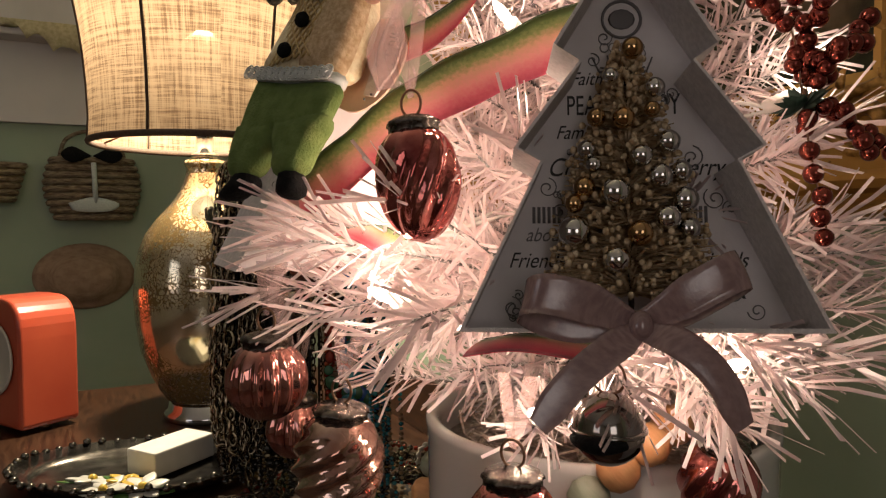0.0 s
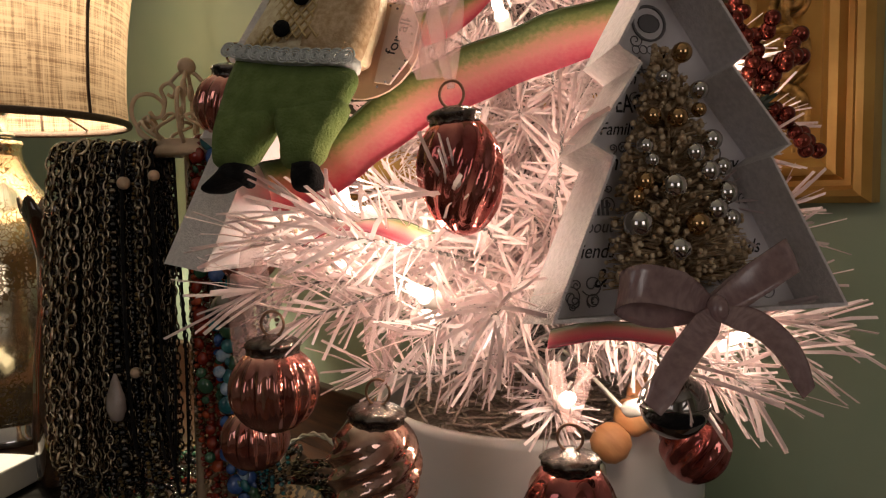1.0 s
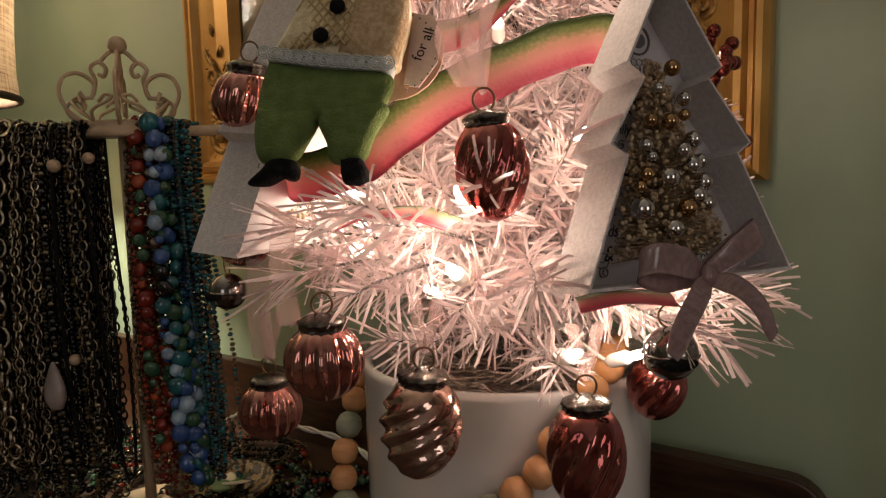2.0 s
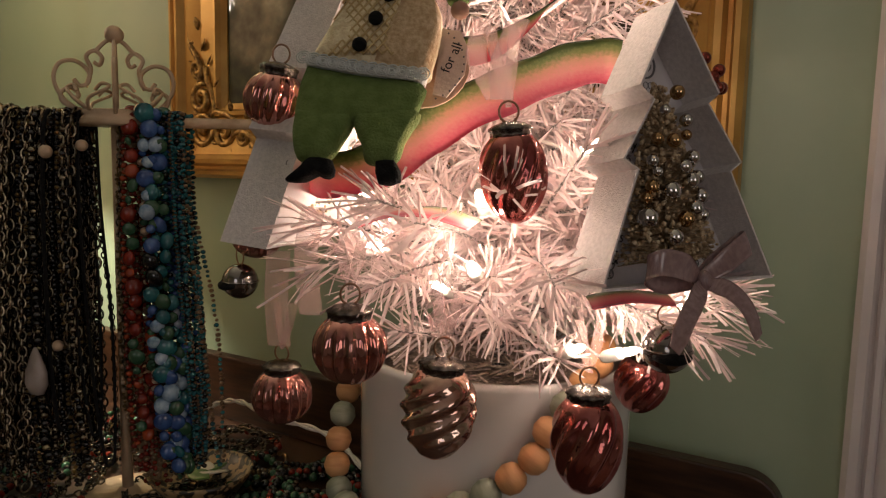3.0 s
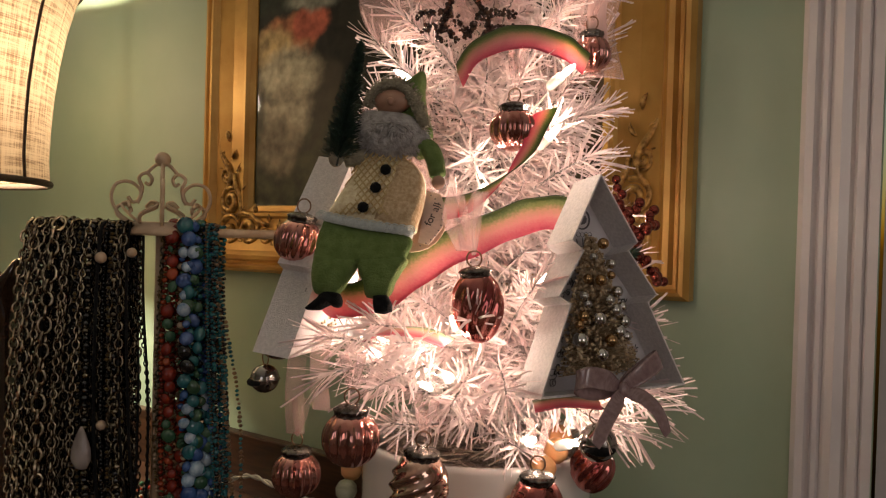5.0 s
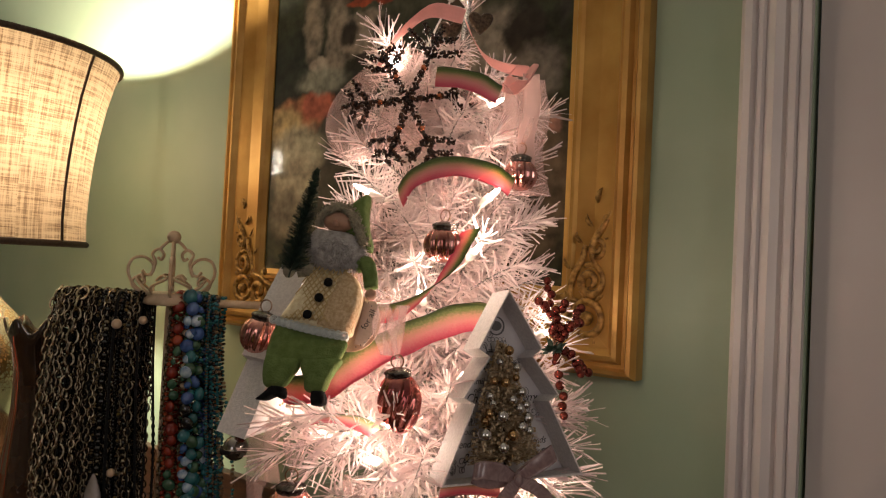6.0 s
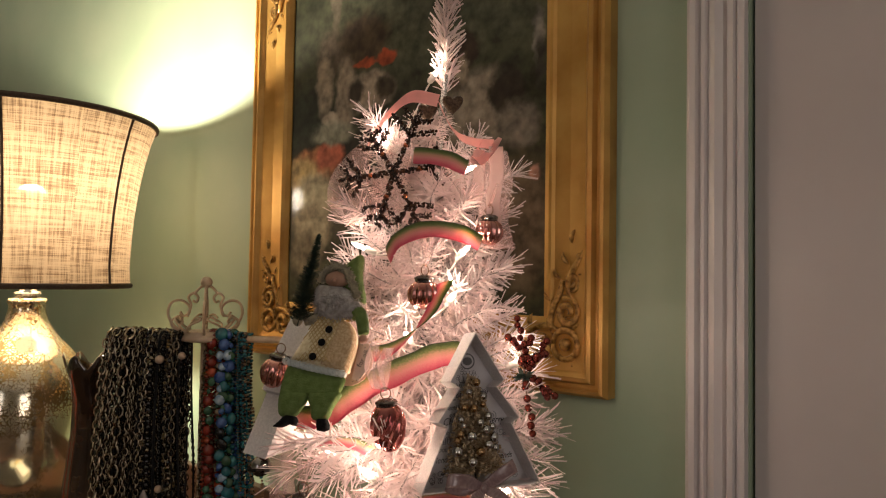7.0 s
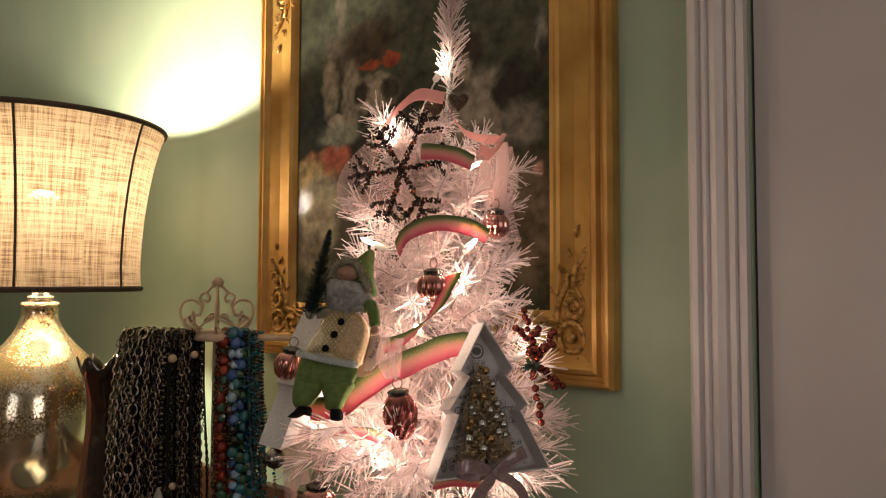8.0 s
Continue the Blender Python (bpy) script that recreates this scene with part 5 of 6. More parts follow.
pink("streamer", [(0.010, 0.168, 1.125), (0.006, 0.160, 1.105), (0.007, 0.160, 1.090)], (0.9, 0.4, 0), 0.0100, M_SHEER)
pink("streamer", [(-0.010, 0.172, 1.128), (-0.006, 0.160, 1.108), (0.004, 0.160, 1.090)], (0.9, 0.4, 0), 0.0090, M_SHEER)
pink("streamer", [(-0.085, 0.142, 1.040), (-0.088, 0.140, 1.015), (-0.090, 0.146, 0.985)], (0.9, 0.4, 0), 0.0120, M_SHEER)
pink("streamer", [(-0.118, 0.152, 1.015), (-0.120, 0.152, 0.990), (-0.122, 0.156, 0.962)], (0.9, 0.4, 0), 0.0130, M_SHEER)
M_HEART = material("dark_bronze", (0.05, 0.03, 0.018), 0.35, 0.6, (0.14, 0.09, 0.055), 420, 3, 0.5, 700)
for hx, hy, hz, turn in ((-0.031, 0.262, 1.354, 20), (-0.0075, 0.273, 1.361, 40)):
    heart = thing("heart_charm", "small dark bronze heart charm", "ornament", pose(hx, hy, hz, 0, 0, turn), "heart charms")
    q = Builder()
    pts = [(0.0120 * 0.9 * math.sin(a) ** 3, 0.0120 * (0.81 * math.cos(a) - 0.31 * math.cos(2 * a) - 0.12 * math.cos(3 * a))) for a in [2 * math.pi * k / 28 for k in range(28)]]
    pillow(q, pts, 0.006, 0, I)
    part("body", q, M_HEART, heart)

# beaded snowflake
M_DARKBEAD = material("dark_glass_bead", (0.020, 0.010, 0.007), 0.15, 0.3, (0.08, 0.038, 0.022), 300, 2, low=0.5, high=0.6)
M_AMBER = material("copper_bead", (0.42, 0.14, 0.06), 0.12, 0.8)
flake = thing("beaded_snowflake", "dark bronze beaded snowflake ornament", "ornament", basis((-0.0440, 0.2280, 1.2885), (0.8, 0.6, 0)))
rs = random.Random(9)
for ex, ez in ((0.024, 0.060), (-0.052, -0.008), (0.055, 0.009), (-0.015, -0.052), (0.026, -0.051), (-0.026, 0.040)):
    q = Builder()
    d = Vector((ex, 0, ez))
    ln = d.length
    d.normalize()
    s = Vector((d.z, 0, -d.x))

    def beads(p, e, r):
        n = max(2, int((e - p).length / (r * 1.0)))
        for k in range(n + 1):
            c = p.lerp(e, k / n)
            for w in range(5):
                q.ball(c + Vector((rs.uniform(-1, 1), rs.uniform(-1, 1), rs.uniform(-1, 1))) * r * 0.95, r * rs.uniform(0.35, 0.65), 6, 5, 0)
    beads(Vector((0, 0, 0)), d * ln, 0.0026)
    for at, reach in ((0.62, 0.34), (0.82, 0.22)):
        for side in (-1, 1):
            beads(d * ln * at, d * ln * (at + reach * 0.55) + s * side * ln * reach, 0.0024)
    arm = part("arm", q, M_DARKBEAD, flake)
    q = Builder()
    q.ball(d * ln * 0.45 + Vector((0, -0.0012, 0)), 0.0026, 12, 8)
    part("bead", q, M_AMBER, arm, "copper bead")

# berry spray
spray = thing("berry_spray", "spray of dark red glass berries on wires", "berry spray")
M_BERRY = material("dark_red_berry", (0.12, 0.020, 0.014), 0.08, 0.8, (0.24, 0.055, 0.035), 200)
rs = random.Random(14)
hub = Vector((0.050, 0.322, 1.088))
q = Builder()
for k in range(60):
    a, e = rs.uniform(0, 6.283), rs.uniform(-0.6, 1.2)
    d = Vector((math.cos(a), math.sin(a), e)).normalized() * rs.uniform(0.006, 0.014)
    w = d.orthogonal().normalized() * 0.0022
    q.add([hub, hub + d * 0.5 + w, hub + d, hub + d * 0.5 - w], [(0, 1, 2, 3)])
part("leaf_tuft", q, M_BRUSH, spray)
for end, count in (((0.058, 0.320, 1.128), 7), ((0.046, 0.300, 1.128), 6), ((0.066, 0.335, 1.112), 6), ((0.070, 0.335, 1.070), 7), ((0.066, 0.316, 1.036), 7), ((0.064, 0.325, 1.108), 6), ((0.040, 0.326, 1.145), 6), ((0.062, 0.345, 1.124), 6), ((0.070, 0.348, 1.068), 6)):
    e = Vector(end)
    pts = curve([hub, hub.lerp(e, 0.5) + Vector((rs.uniform(-1, 1), rs.uniform(-1, 1), 1.2)) * 0.006, e], 8)
    q = Builder()
    q.tube(pts, 0.0004, 5)
    wire = part("stem", q, M_RING, spray)
    for k in range(count):
        q = Builder()
        q.ball(pts[min(len(pts) - 1, int((k + 1.5) / count * (len(pts) - 1)))] + Vector((rs.uniform(-1, 1), rs.uniform(-1, 1), rs.uniform(-1, 1))) * 0.002, rs.uniform(0.0033, 0.0041), 12, 8)
        part("berry", q, M_BERRY, wire)

# wooden bead garland on the crock
garland = thing("wooden_bead_garland", "orange and sage wooden beads strung round the crock", "bead garland")
M_BEADO = material("orange_wooden_bead", (0.52, 0.25, 0.10), 0.5, 0, (0.64, 0.34, 0.15), 60, 4, 0.15, 200, (1, 1, 5))
M_BEADG = material("sage_wooden_bead", (0.22, 0.24, 0.17), 0.55, 0, (0.30, 0.32, 0.24), 60, 4, 0.15, 200, (1, 1, 5))
path = curve([(PX + r * math.cos(radians(a)), PY + r * math.sin(radians(a)), z) for a, r, z in
              ((-18, 0.090, 0.954), (-28, 0.101, 0.9475), (-37, 0.104, 0.934), (-45, 0.1045, 0.917), (-51, 0.1045, 0.897), (-60, 0.1045, 0.8835), (-69, 0.1045, 0.872), (-80, 0.1045, 0.862),
               (-100, 0.1045, 0.847), (-121, 0.106, 0.838), (-135, 0.109, 0.840), (-141, 0.110, 0.858), (-146, 0.108, 0.880), (-156, 0.1045, 0.905), (-166, 0.1045, 0.930))], 40)
q = Builder()
q.tube(path[::10], 0.0006, 5)
part("string", q, M_WIRE, garland)
far, total, number = 0.0, 0.0, 0
ORDER = "OOOGOOOGGOOGGOGGOOGOOG"
mesh_o, mesh_g = [], []
for mat, store in ((M_BEADO, mesh_o), (M_BEADG, mesh_g)):
    q = Builder()
    q.lathe([(0.0018, -0.0085), (0.0045, -0.0080), (0.0075, -0.0055), (0.0092, 0.0), (0.0075, 0.0055), (0.0045, 0.0080), (0.0018, 0.0085)], 18)
    store.append(q.mesh("bead", [mat]))
for a, c in zip(path, path[1:]):
    if total >= far:
        ob = part("bead", (mesh_o if ORDER[number % len(ORDER)] == "O" else mesh_g)[0], None, garland)
        ob.matrix_basis = Matrix.Translation(a) @ (c - a).to_track_quat("Z", "Y").to_matrix().to_4x4()
        number += 1
        far += 0.0172
    total += (c - a).length

# ---------- necklace stand ----------
BAR = Vector((0.86, 0.51, 0)).normalized()
OUT = Vector((0.51, -0.86, 0)).normalized()
POST = Vector((-0.440, 0.277, 0))
BARZ = 1.0965
stand = thing("necklace_stand", "cream painted metal jewellery stand with a crown finial", "jewellery stand", Matrix.Translation((POST.x, POST.y, TZ)))
q = Builder()
q.tube([(0, 0, 0.012), (0, 0, 0.358)], 0.0052, 10)
part("post", q, M_CANE, stand)
q = Builder()
q.tube([BAR * -0.137 + Vector((0, 0, 0.3615)), BAR * 0.172 + Vector((0, 0, 0.3615))], 0.0048, 10)
q.ball(BAR * -0.139 + Vector((0, 0, 0.3615)), 0.0068)
q.ball(BAR * 0.174 + Vector((0, 0, 0.3615)), 0.0068)
part("crossbar", q, M_CANE, stand)
q = Builder()
q.lathe([(0.055, 0.0), (0.056, 0.003), (0.050, 0.007), (0.012, 0.010), (0.008, 0.016), (0.0, 0.017)], 32)
part("base", q, M_CANE, stand)
crown = new("crown")
crown.parent = stand
crown.matrix_basis = pose(0, 0, 0.357) @ Matrix.Diagonal((1.15, 1.15, 1.12, 1))
tagged(crown, "scrolled wire crown")
q = Builder()
q.lathe([(0.024, 0.0), (0.027, 0.002), (0.0255, 0.006), (0.023, 0.009), (0.0245, 0.012), (0.022, 0.013)], 32)
part("crown_band", q, M_CANE, crown)
SIDE = [(0.023, 0.010), (0.036, 0.020), (0.0425, 0.034), (0.039, 0.047), (0.028, 0.050), (0.019, 0.043), (0.019, 0.034), (0.025, 0.031), (0.029, 0.036)]
FOOT = [(0.024, 0.012), (0.036, 0.017), (0.038, 0.025), (0.031, 0.029), (0.026, 0.024), (0.029, 0.020)]
TOPS = [(0.021, 0.030), (0.017, 0.044), (0.020, 0.054), (0.014, 0.059), (0.009, 0.054), (0.011, 0.048), (0.015, 0.050)]
for k in range(4):
    a = 2 * math.pi * k / 4 + 0.96
    q = Builder()
    for line in (SIDE, FOOT, TOPS):
        q.tube(curve([(r * math.cos(a), r * math.sin(a), z) for r, z in line], 5), 0.0017, 6)
    q.tube(curve([(0.014 * math.cos(a), 0.014 * math.sin(a), 0.058), (0.007 * math.cos(a), 0.007 * math.sin(a), 0.066), (0, 0, 0.070)], 4), 0.0017, 6)
    for w in (-0.45, 0.45):
        c = a + 0.785 + w * 0.5
        q.tube(curve([(0.026 * math.cos(a + 0.785), 0.026 * math.sin(a + 0.785), 0.012), (0.033 * math.cos(c), 0.033 * math.sin(c), 0.020), (0.034 * math.cos(c + w), 0.034 * math.sin(c + w), 0.028), (0.030 * math.cos(c + w * 0.6), 0.030 * math.sin(c + w * 0.6), 0.031), (0.030 * math.cos(c + w * 0.2), 0.030 * math.sin(c + w * 0.2), 0.026)], 4), 0.0014, 6)
    part("scroll", q, M_CANE, crown)
q = Builder()
q.ball((0, 0, 0.0725), 0.0072, 14, 10)
part("finial", q, M_CANE, crown)

# necklaces
M_CHAIN = material("tarnished_silver_chain", (0.028, 0.023, 0.016), 0.18, 0.95, (0.32, 0.265, 0.185), 120, 3)
M_LINK = material("worn_silver_links", (0.10, 0.082, 0.058), 0.18, 1.0, (0.56, 0.47, 0.34), 140, 3)
M_GUN = material("black_metal_beads", (0.006, 0.0055, 0.005), 0.16, 0.3, (0.025, 0.022, 0.02), 200, 2)
M_JET = material("jet_beads", (0.006, 0.006, 0.006), 0.12, 0, spec=0.8)
M_BRASS = material("aged_brass_beads", (0.09, 0.055, 0.018), 0.3, 0.85, (0.20, 0.13, 0.05), 150)
M_RED = material("red_coral_beads", (0.10, 0.008, 0.005), 0.15, 0, (0.23, 0.024, 0.010), 120)
M_ORANGE = material("orange_stone_beads", (0.32, 0.055, 0.018), 0.2)
M_BLUE = material("blue_glass_beads", (0.009, 0.033, 0.14), 0.08, 0, (0.05, 0.12, 0.32), 90, coat=0.6)
M_SKY = material("pale_blue_discs", (0.07, 0.16, 0.29), 0.08, 0, (0.40, 0.52, 0.62), 90, coat=0.6)
M_TEAL = material("teal_beads", (0.005, 0.055, 0.075), 0.08, 0, (0.025, 0.16, 0.18), 90, coat=0.6)
M_GREEN = material("green_beads", (0.03, 0.09, 0.045), 0.2, 0, coat=0.4)
M_BROWNB = material("brown_seed_beads", (0.10, 0.055, 0.025), 0.35, 0, (0.22, 0.14, 0.07), 300)
M_PEARL = material("cream_bead", (0.50, 0.36, 0.24), 0.35)


def hang(s, spread, bottom, layer, sway=0.0):
    """The line of a necklace hung over the crossbar at s along it."""
    top = POST + BAR * s + Vector((0, 0, BARZ + 0.0062))
    f, g = OUT * (0.0075 + layer), OUT * -0.0075
    pts = [top + g * 0.2 + BAR * spread * 0.3]
    z0, z1 = top.z, bottom
    front = [top + f * 0.9 - Vector((0, 0, 0.006)), top + f * 1.15 - BAR * spread * 0.35 - Vector((0, 0, (z0 - z1) * 0.3)) + BAR * sway * 0.3, top + f * 1.25 - BAR * spread * 0.5 - Vector((0, 0, (z0 - z1) * 0.7)) + BAR * sway * 0.8]
    low = [top + f * 1.2 - BAR * spread * 0.2 + BAR * sway - Vector((0, 0, (z0 - z1) * 0.95)), top + f * 1.05 + BAR * spread * 0.1 + BAR * sway - Vector((0, 0, z0 - z1)), top + f * 0.8 + BAR * spread * 0.4 + BAR * sway - Vector((0, 0, (z0 - z1) * 0.94))]
    back = [top + f * 0.5 + BAR * spread * 0.5 + BAR * sway * 0.8 - Vector((0, 0, (z0 - z1) * 0.6)), top + g + BAR * spread * 0.4 - Vector((0, 0, (z0 - z1) * 0.25)), top + g * 0.9 + BAR * spread * 0.3 - Vector((0, 0, 0.006))]
    return curve([top] + front + low + back + pts, 14)


def even(pts, step):
    out, left = [], 0.0
    for a, c in zip(pts, pts[1:]):
        d = (c - a).length
        while left < d:
            out.append((a.lerp(c, left / d), (c - a).normalized()))
            left += step
        left -= d
    return out


def link(q, p, d, turn, size, wire, mat):
    n = d.orthogonal().normalized()
    n.rotate(Matrix.Rotation(turn, 3, d))
    pts = [p + d * size * 0.62 * math.cos(a) + n * size * 0.42 * math.sin(a) for a in [2 * math.pi * k / 10 for k in range(10)]]
    q.tube(pts, wire, 5, mat, True)


def necklace(s, spread, bottom, layer, kind, mats, size, label, sway=0.0, seed=0):
    r = random.Random(seed)
    ob = thing("necklace", label, "necklace", None, "necklaces on the stand")
    pts = hang(s, spread, bottom, layer, sway)
    if kind == "disc":
        shapes = []
        for mat in mats:
            q = Builder()
            q.ball((0, 0, 0), size, 10, 7, 0, (1, 0.6, 1))
            shapes.append(q.mesh("bead", [mat]))
        for p, d in even(pts, size * 1.75):
            bead = part("bead", shapes[r.randrange(len(shapes))], None, ob)
            k = r.uniform(0.5, 1.1)
            bead.matrix_basis = Matrix.Translation(p + OUT * r.uniform(0, size * 0.5) + BAR * r.uniform(-1, 1) * size * 0.4) @ Euler((r.uniform(-0.4, 0.4), r.uniform(-0.4, 0.4), r.uniform(0, 1.1))).to_matrix().to_4x4() @ Matrix.Diagonal((k, k, k, 1))
        return ob
    q = Builder()
    if kind == "chain":
        for i, (p, d) in enumerate(even(pts, size * 0.98)):
            link(q, p, d, (i % 2) * math.pi / 2 + r.uniform(-0.3, 0.3), size * r.uniform(0.85, 1.15), size * 0.14, r.randrange(len(mats)))
        tagged(part("chain", q, mats, ob), kind="stuff")
    elif kind == "cord":
        q.tube(pts, size, 6)
        part("cord", q, mats, ob)
    else:
        for i, (p, d) in enumerate(even(pts, size * 1.92)):
            q.ball(p + Vector((r.uniform(-1, 1), r.uniform(-1, 1), 0)) * size * 0.25, size * r.uniform(0.75, 1.15), 8 if size > 0.003 else 6, 6 if size > 0.003 else 5, r.randrange(len(mats)), (1, 1, 0.8))
        tagged(part("bead_strand", q, mats, ob), kind="stuff")
    return ob


rn = random.Random(31)
DARK = [("chain", [M_CHAIN], 0.0085, "heavy tarnished silver link chain necklace"), ("bead", [M_GUN, M_JET], 0.0024, "black and gunmetal bead necklace"), ("chain", [M_CHAIN, M_GUN], 0.0045, "dark fine link chain necklace"),
        ("bead", [M_JET, M_CHAIN], 0.0032, "jet and silver bead necklace"), ("bead", [M_GUN, M_BRASS], 0.0018, "dark seed bead necklace with brass"), ("cord", [M_BLACK], 0.0013, "plain black cord necklace"),
        ("chain", [M_GUN, M_CHAIN], 0.0060, "gunmetal link chain necklace"), ("bead", [M_JET], 0.0022, "jet black bead necklace")]
for k in range(58):
    s = -0.136 + 0.110 * (k + rn.random()) / 58
    kind, mats, size, label = DARK[(k * 5 + k // 7) % len(DARK)]
    necklace(s, rn.uniform(0.004, 0.014), rn.uniform(0.755, 0.83), rn.choice((0.0, 0.004, 0.008, 0.012, 0.016)), kind, mats, size * rn.uniform(0.95, 1.3), label, -0.020 * (-(s + 0.085) / 0.05) * rn.random(), k)
for k in range(16):
    s = 0.008 + 0.056 * (k + rn.random()) / 16
    mats = [M_RED, M_BROWNB] if s < 0.032 else [M_JET, M_GREEN] if s < 0.045 else [M_TEAL, M_JET] if s < 0.075 else [M_BROWNB, M_JET]
    label = "dark red and brown bead necklace" if s < 0.032 else "dark green and jet bead necklace" if s < 0.045 else "dark teal and jet bead necklace" if s < 0.075 else "brown and jet bead necklace"
    necklace(s, rn.uniform(0.004, 0.012), rn.uniform(0.755, 0.80), rn.choice((0.0, 0.002, 0.004)), "bead", mats, rn.uniform(0.0024, 0.0034), label, 0.022 * (s / 0.06) * (0.4 + 0.5 * rn.random()), 300 + k)
# Added back layer that blocks lamp light from passing between the strands.
for k in range(40):
    s = -0.134 + 0.106 * (k + rn.random()) / 40
    necklace(s, 0.006, rn.uniform(0.755, 0.80), rn.uniform(-0.020, -0.012), "bead", [M_JET, M_GUN], rn.uniform(0.0026, 0.0036), "jet and gunmetal bead necklace added behind the bar to block light", -0.010 * rn.random(), 500 + k)
for s, layer, size in ((-0.130, 0.019, 0.0095), (-0.118, 0.022, 0.0120), (-0.107, 0.023, 0.0090), (-0.096, 0.024, 0.0135), (-0.084, 0.020, 0.0085), (-0.066, 0.018, 0.0075)):
    necklace(s, 0.010, 0.80, layer, "chain", [M_LINK], size, "heavy worn silver link chain necklace", -0.006, int(size * 1e5))
for k, (s, kind, mats, size, label, low, layer) in enumerate((
        (0.004, "bead", [M_BRASS, M_PEARL], 0.0020, "fine brass and cream bead necklace", 0.84, 0.0), (0.010, "chain", [M_BRASS, M_CHAIN], 0.0060, "brass link chain necklace", 0.86, 0.004), (0.016, "bead", [M_RED, M_ORANGE], 0.0030, "red and orange stone bead necklace", 0.82, 0.006),
        (0.022, "bead", [M_RED], 0.0026, "dark red coral bead necklace", 0.80, 0.0), (0.027, "disc", [M_RED, M_RED, M_ORANGE, M_GREEN], 0.0074, "chunky red, orange and green bead necklace", 0.83, 0.010), (0.033, "bead", [M_RED, M_BROWNB], 0.0022, "deep red seed bead necklace", 0.81, 0.004),
        (0.040, "bead", [M_BLUE, M_GREEN, M_PEARL], 0.0040, "mixed blue and green bead necklace", 0.84, 0.006), (0.048, "disc", [M_BLUE, M_SKY, M_BLUE, M_TEAL, M_JET], 0.0084, "large blue glass disc bead necklace", 0.815, 0.012), (0.056, "disc", [M_SKY, M_BLUE, M_TEAL, M_TEAL, M_GREEN], 0.0080, "pale blue and teal disc bead necklace", 0.80, 0.010),
        (0.052, "bead", [M_TEAL], 0.0026, "small teal glass bead necklace", 0.80, 0.002), (0.062, "disc", [M_TEAL, M_GREEN, M_BLUE], 0.0080, "teal and green disc bead necklace", 0.795, 0.008), (0.068, "bead", [M_TEAL, M_BLUE], 0.0030, "teal and blue bead necklace", 0.81, 0.0),
        (0.074, "bead", [M_BROWNB, M_BRASS], 0.0020, "brown and brass seed bead necklace", 0.80, 0.004), (0.079, "bead", [M_TEAL], 0.0018, "fine teal seed bead necklace", 0.82, 0.008), (0.084, "bead", [M_BROWNB], 0.0022, "brown wooden bead necklace", 0.81, 0.0),
        (0.089, "bead", [M_TEAL, M_BROWNB], 0.0024, "teal and brown bead necklace", 0.80, 0.004))):
    necklace(0.002 + 0.68 * s, 0.008, low - 0.02, layer, kind, mats, size, label, 0.022 * (s / 0.06) * (0.5 + 0.5 * rn.random()), 100 + k)
q = Builder()
q.lathe([(0.0012, 0.030), (0.004, 0.024), (0.009, 0.010), (0.0095, 0.0), (0.006, -0.008), (0.0, -0.010)], 20)
pend = part("pendant", q, material("pale_rose_stone", (0.26, 0.22, 0.20), 0.25, 0, (0.36, 0.31, 0.29), 60), None, "", True, Matrix.Translation(POST + BAR * -0.062 + OUT * 0.036 + Vector((0, 0, 0.862))) @ Matrix.Diagonal((1.4, 0.8, 1.1, 1)))
tagged(pend, "pale rose stone drop pendant hanging among dark chains", "pendant")
for s, z, rad in ((-0.050, 1.068, 0.0058), (-0.018, 1.074, 0.0050), (-0.046, 0.895, 0.0050)):
    q = Builder()
    q.ball((0, 0, 0), rad, 14, 10)
    tagged(part("loose_bead", q, M_PEARL, None, "", True, Matrix.Translation(POST + BAR * s + OUT * 0.028 + Vector((0, 0, z)))), "round cream wooden bead on a chain", "bead", "large cream beads")

# ---------- other things on the dresser ----------
M_VASE = material("dark_brown_glass", (0.03, 0.016, 0.008), 0.08, 0.2, (0.06, 0.03, 0.015), 30, coat=0.7)
vase = thing("vase", "dark brown glass vase with a scalloped rim", "vase", pose(-0.668, 0.226, TZ) @ Matrix.Diagonal((1.0, 1.0, 1.2, 1)))
q = Builder()
prof = [(0.022, 0.0), (0.030, 0.006), (0.034, 0.05), (0.030, 0.11), (0.022, 0.17), (0.021, 0.21), (0.028, 0.245), (0.036, 0.262), (0.034, 0.263), (0.026, 0.245), (0.019, 0.21), (0.018, 0.05), (0.001, 0.012)]
n = 48
verts = []
for r, z in prof:
    for j in range(n):
        a = 2 * math.pi * j / n
        lift = 0.009 * math.cos(6 * a) * max(0.0, (z - 0.22) / 0.045)
        verts.append((r * (1 + 0.05 * math.cos(6 * a)) * math.cos(a), r * (1 + 0.05 * math.cos(6 * a)) * math.sin(a), z + lift))
q.add(verts, [(i * n + j, i * n + (j + 1) % n, (i + 1) * n + (j + 1) % n, (i + 1) * n + j) for i in range(len(prof) - 1) for j in range(n)] + [tuple(reversed(range(n)))])
part("body", q, M_VASE, vase)

M_CLOCK = material("orange_red_lacquer", (0.40, 0.062, 0.03), 0.28, 0, (0.46, 0.082, 0.038), 12, 4, 0.05, 60, coat=0.3)
clock = thing("alarm_clock", "rounded orange-red retro table clock on the dresser", "clock", pose(-0.985, -0.031, TZ + 0.0078, 0, 0, 32) @ Matrix.Diagonal((1.3, 0.95, 1.3, 1)))
q = Builder()
arc = [(0.052 * (abs(math.cos(a)) ** 0.55) * (1 if math.cos(a) >= 0 else -1), 0.100 + 0.046 * math.sin(a) ** 0.7) for a in [math.pi * k / 16 for k in range(17)]]
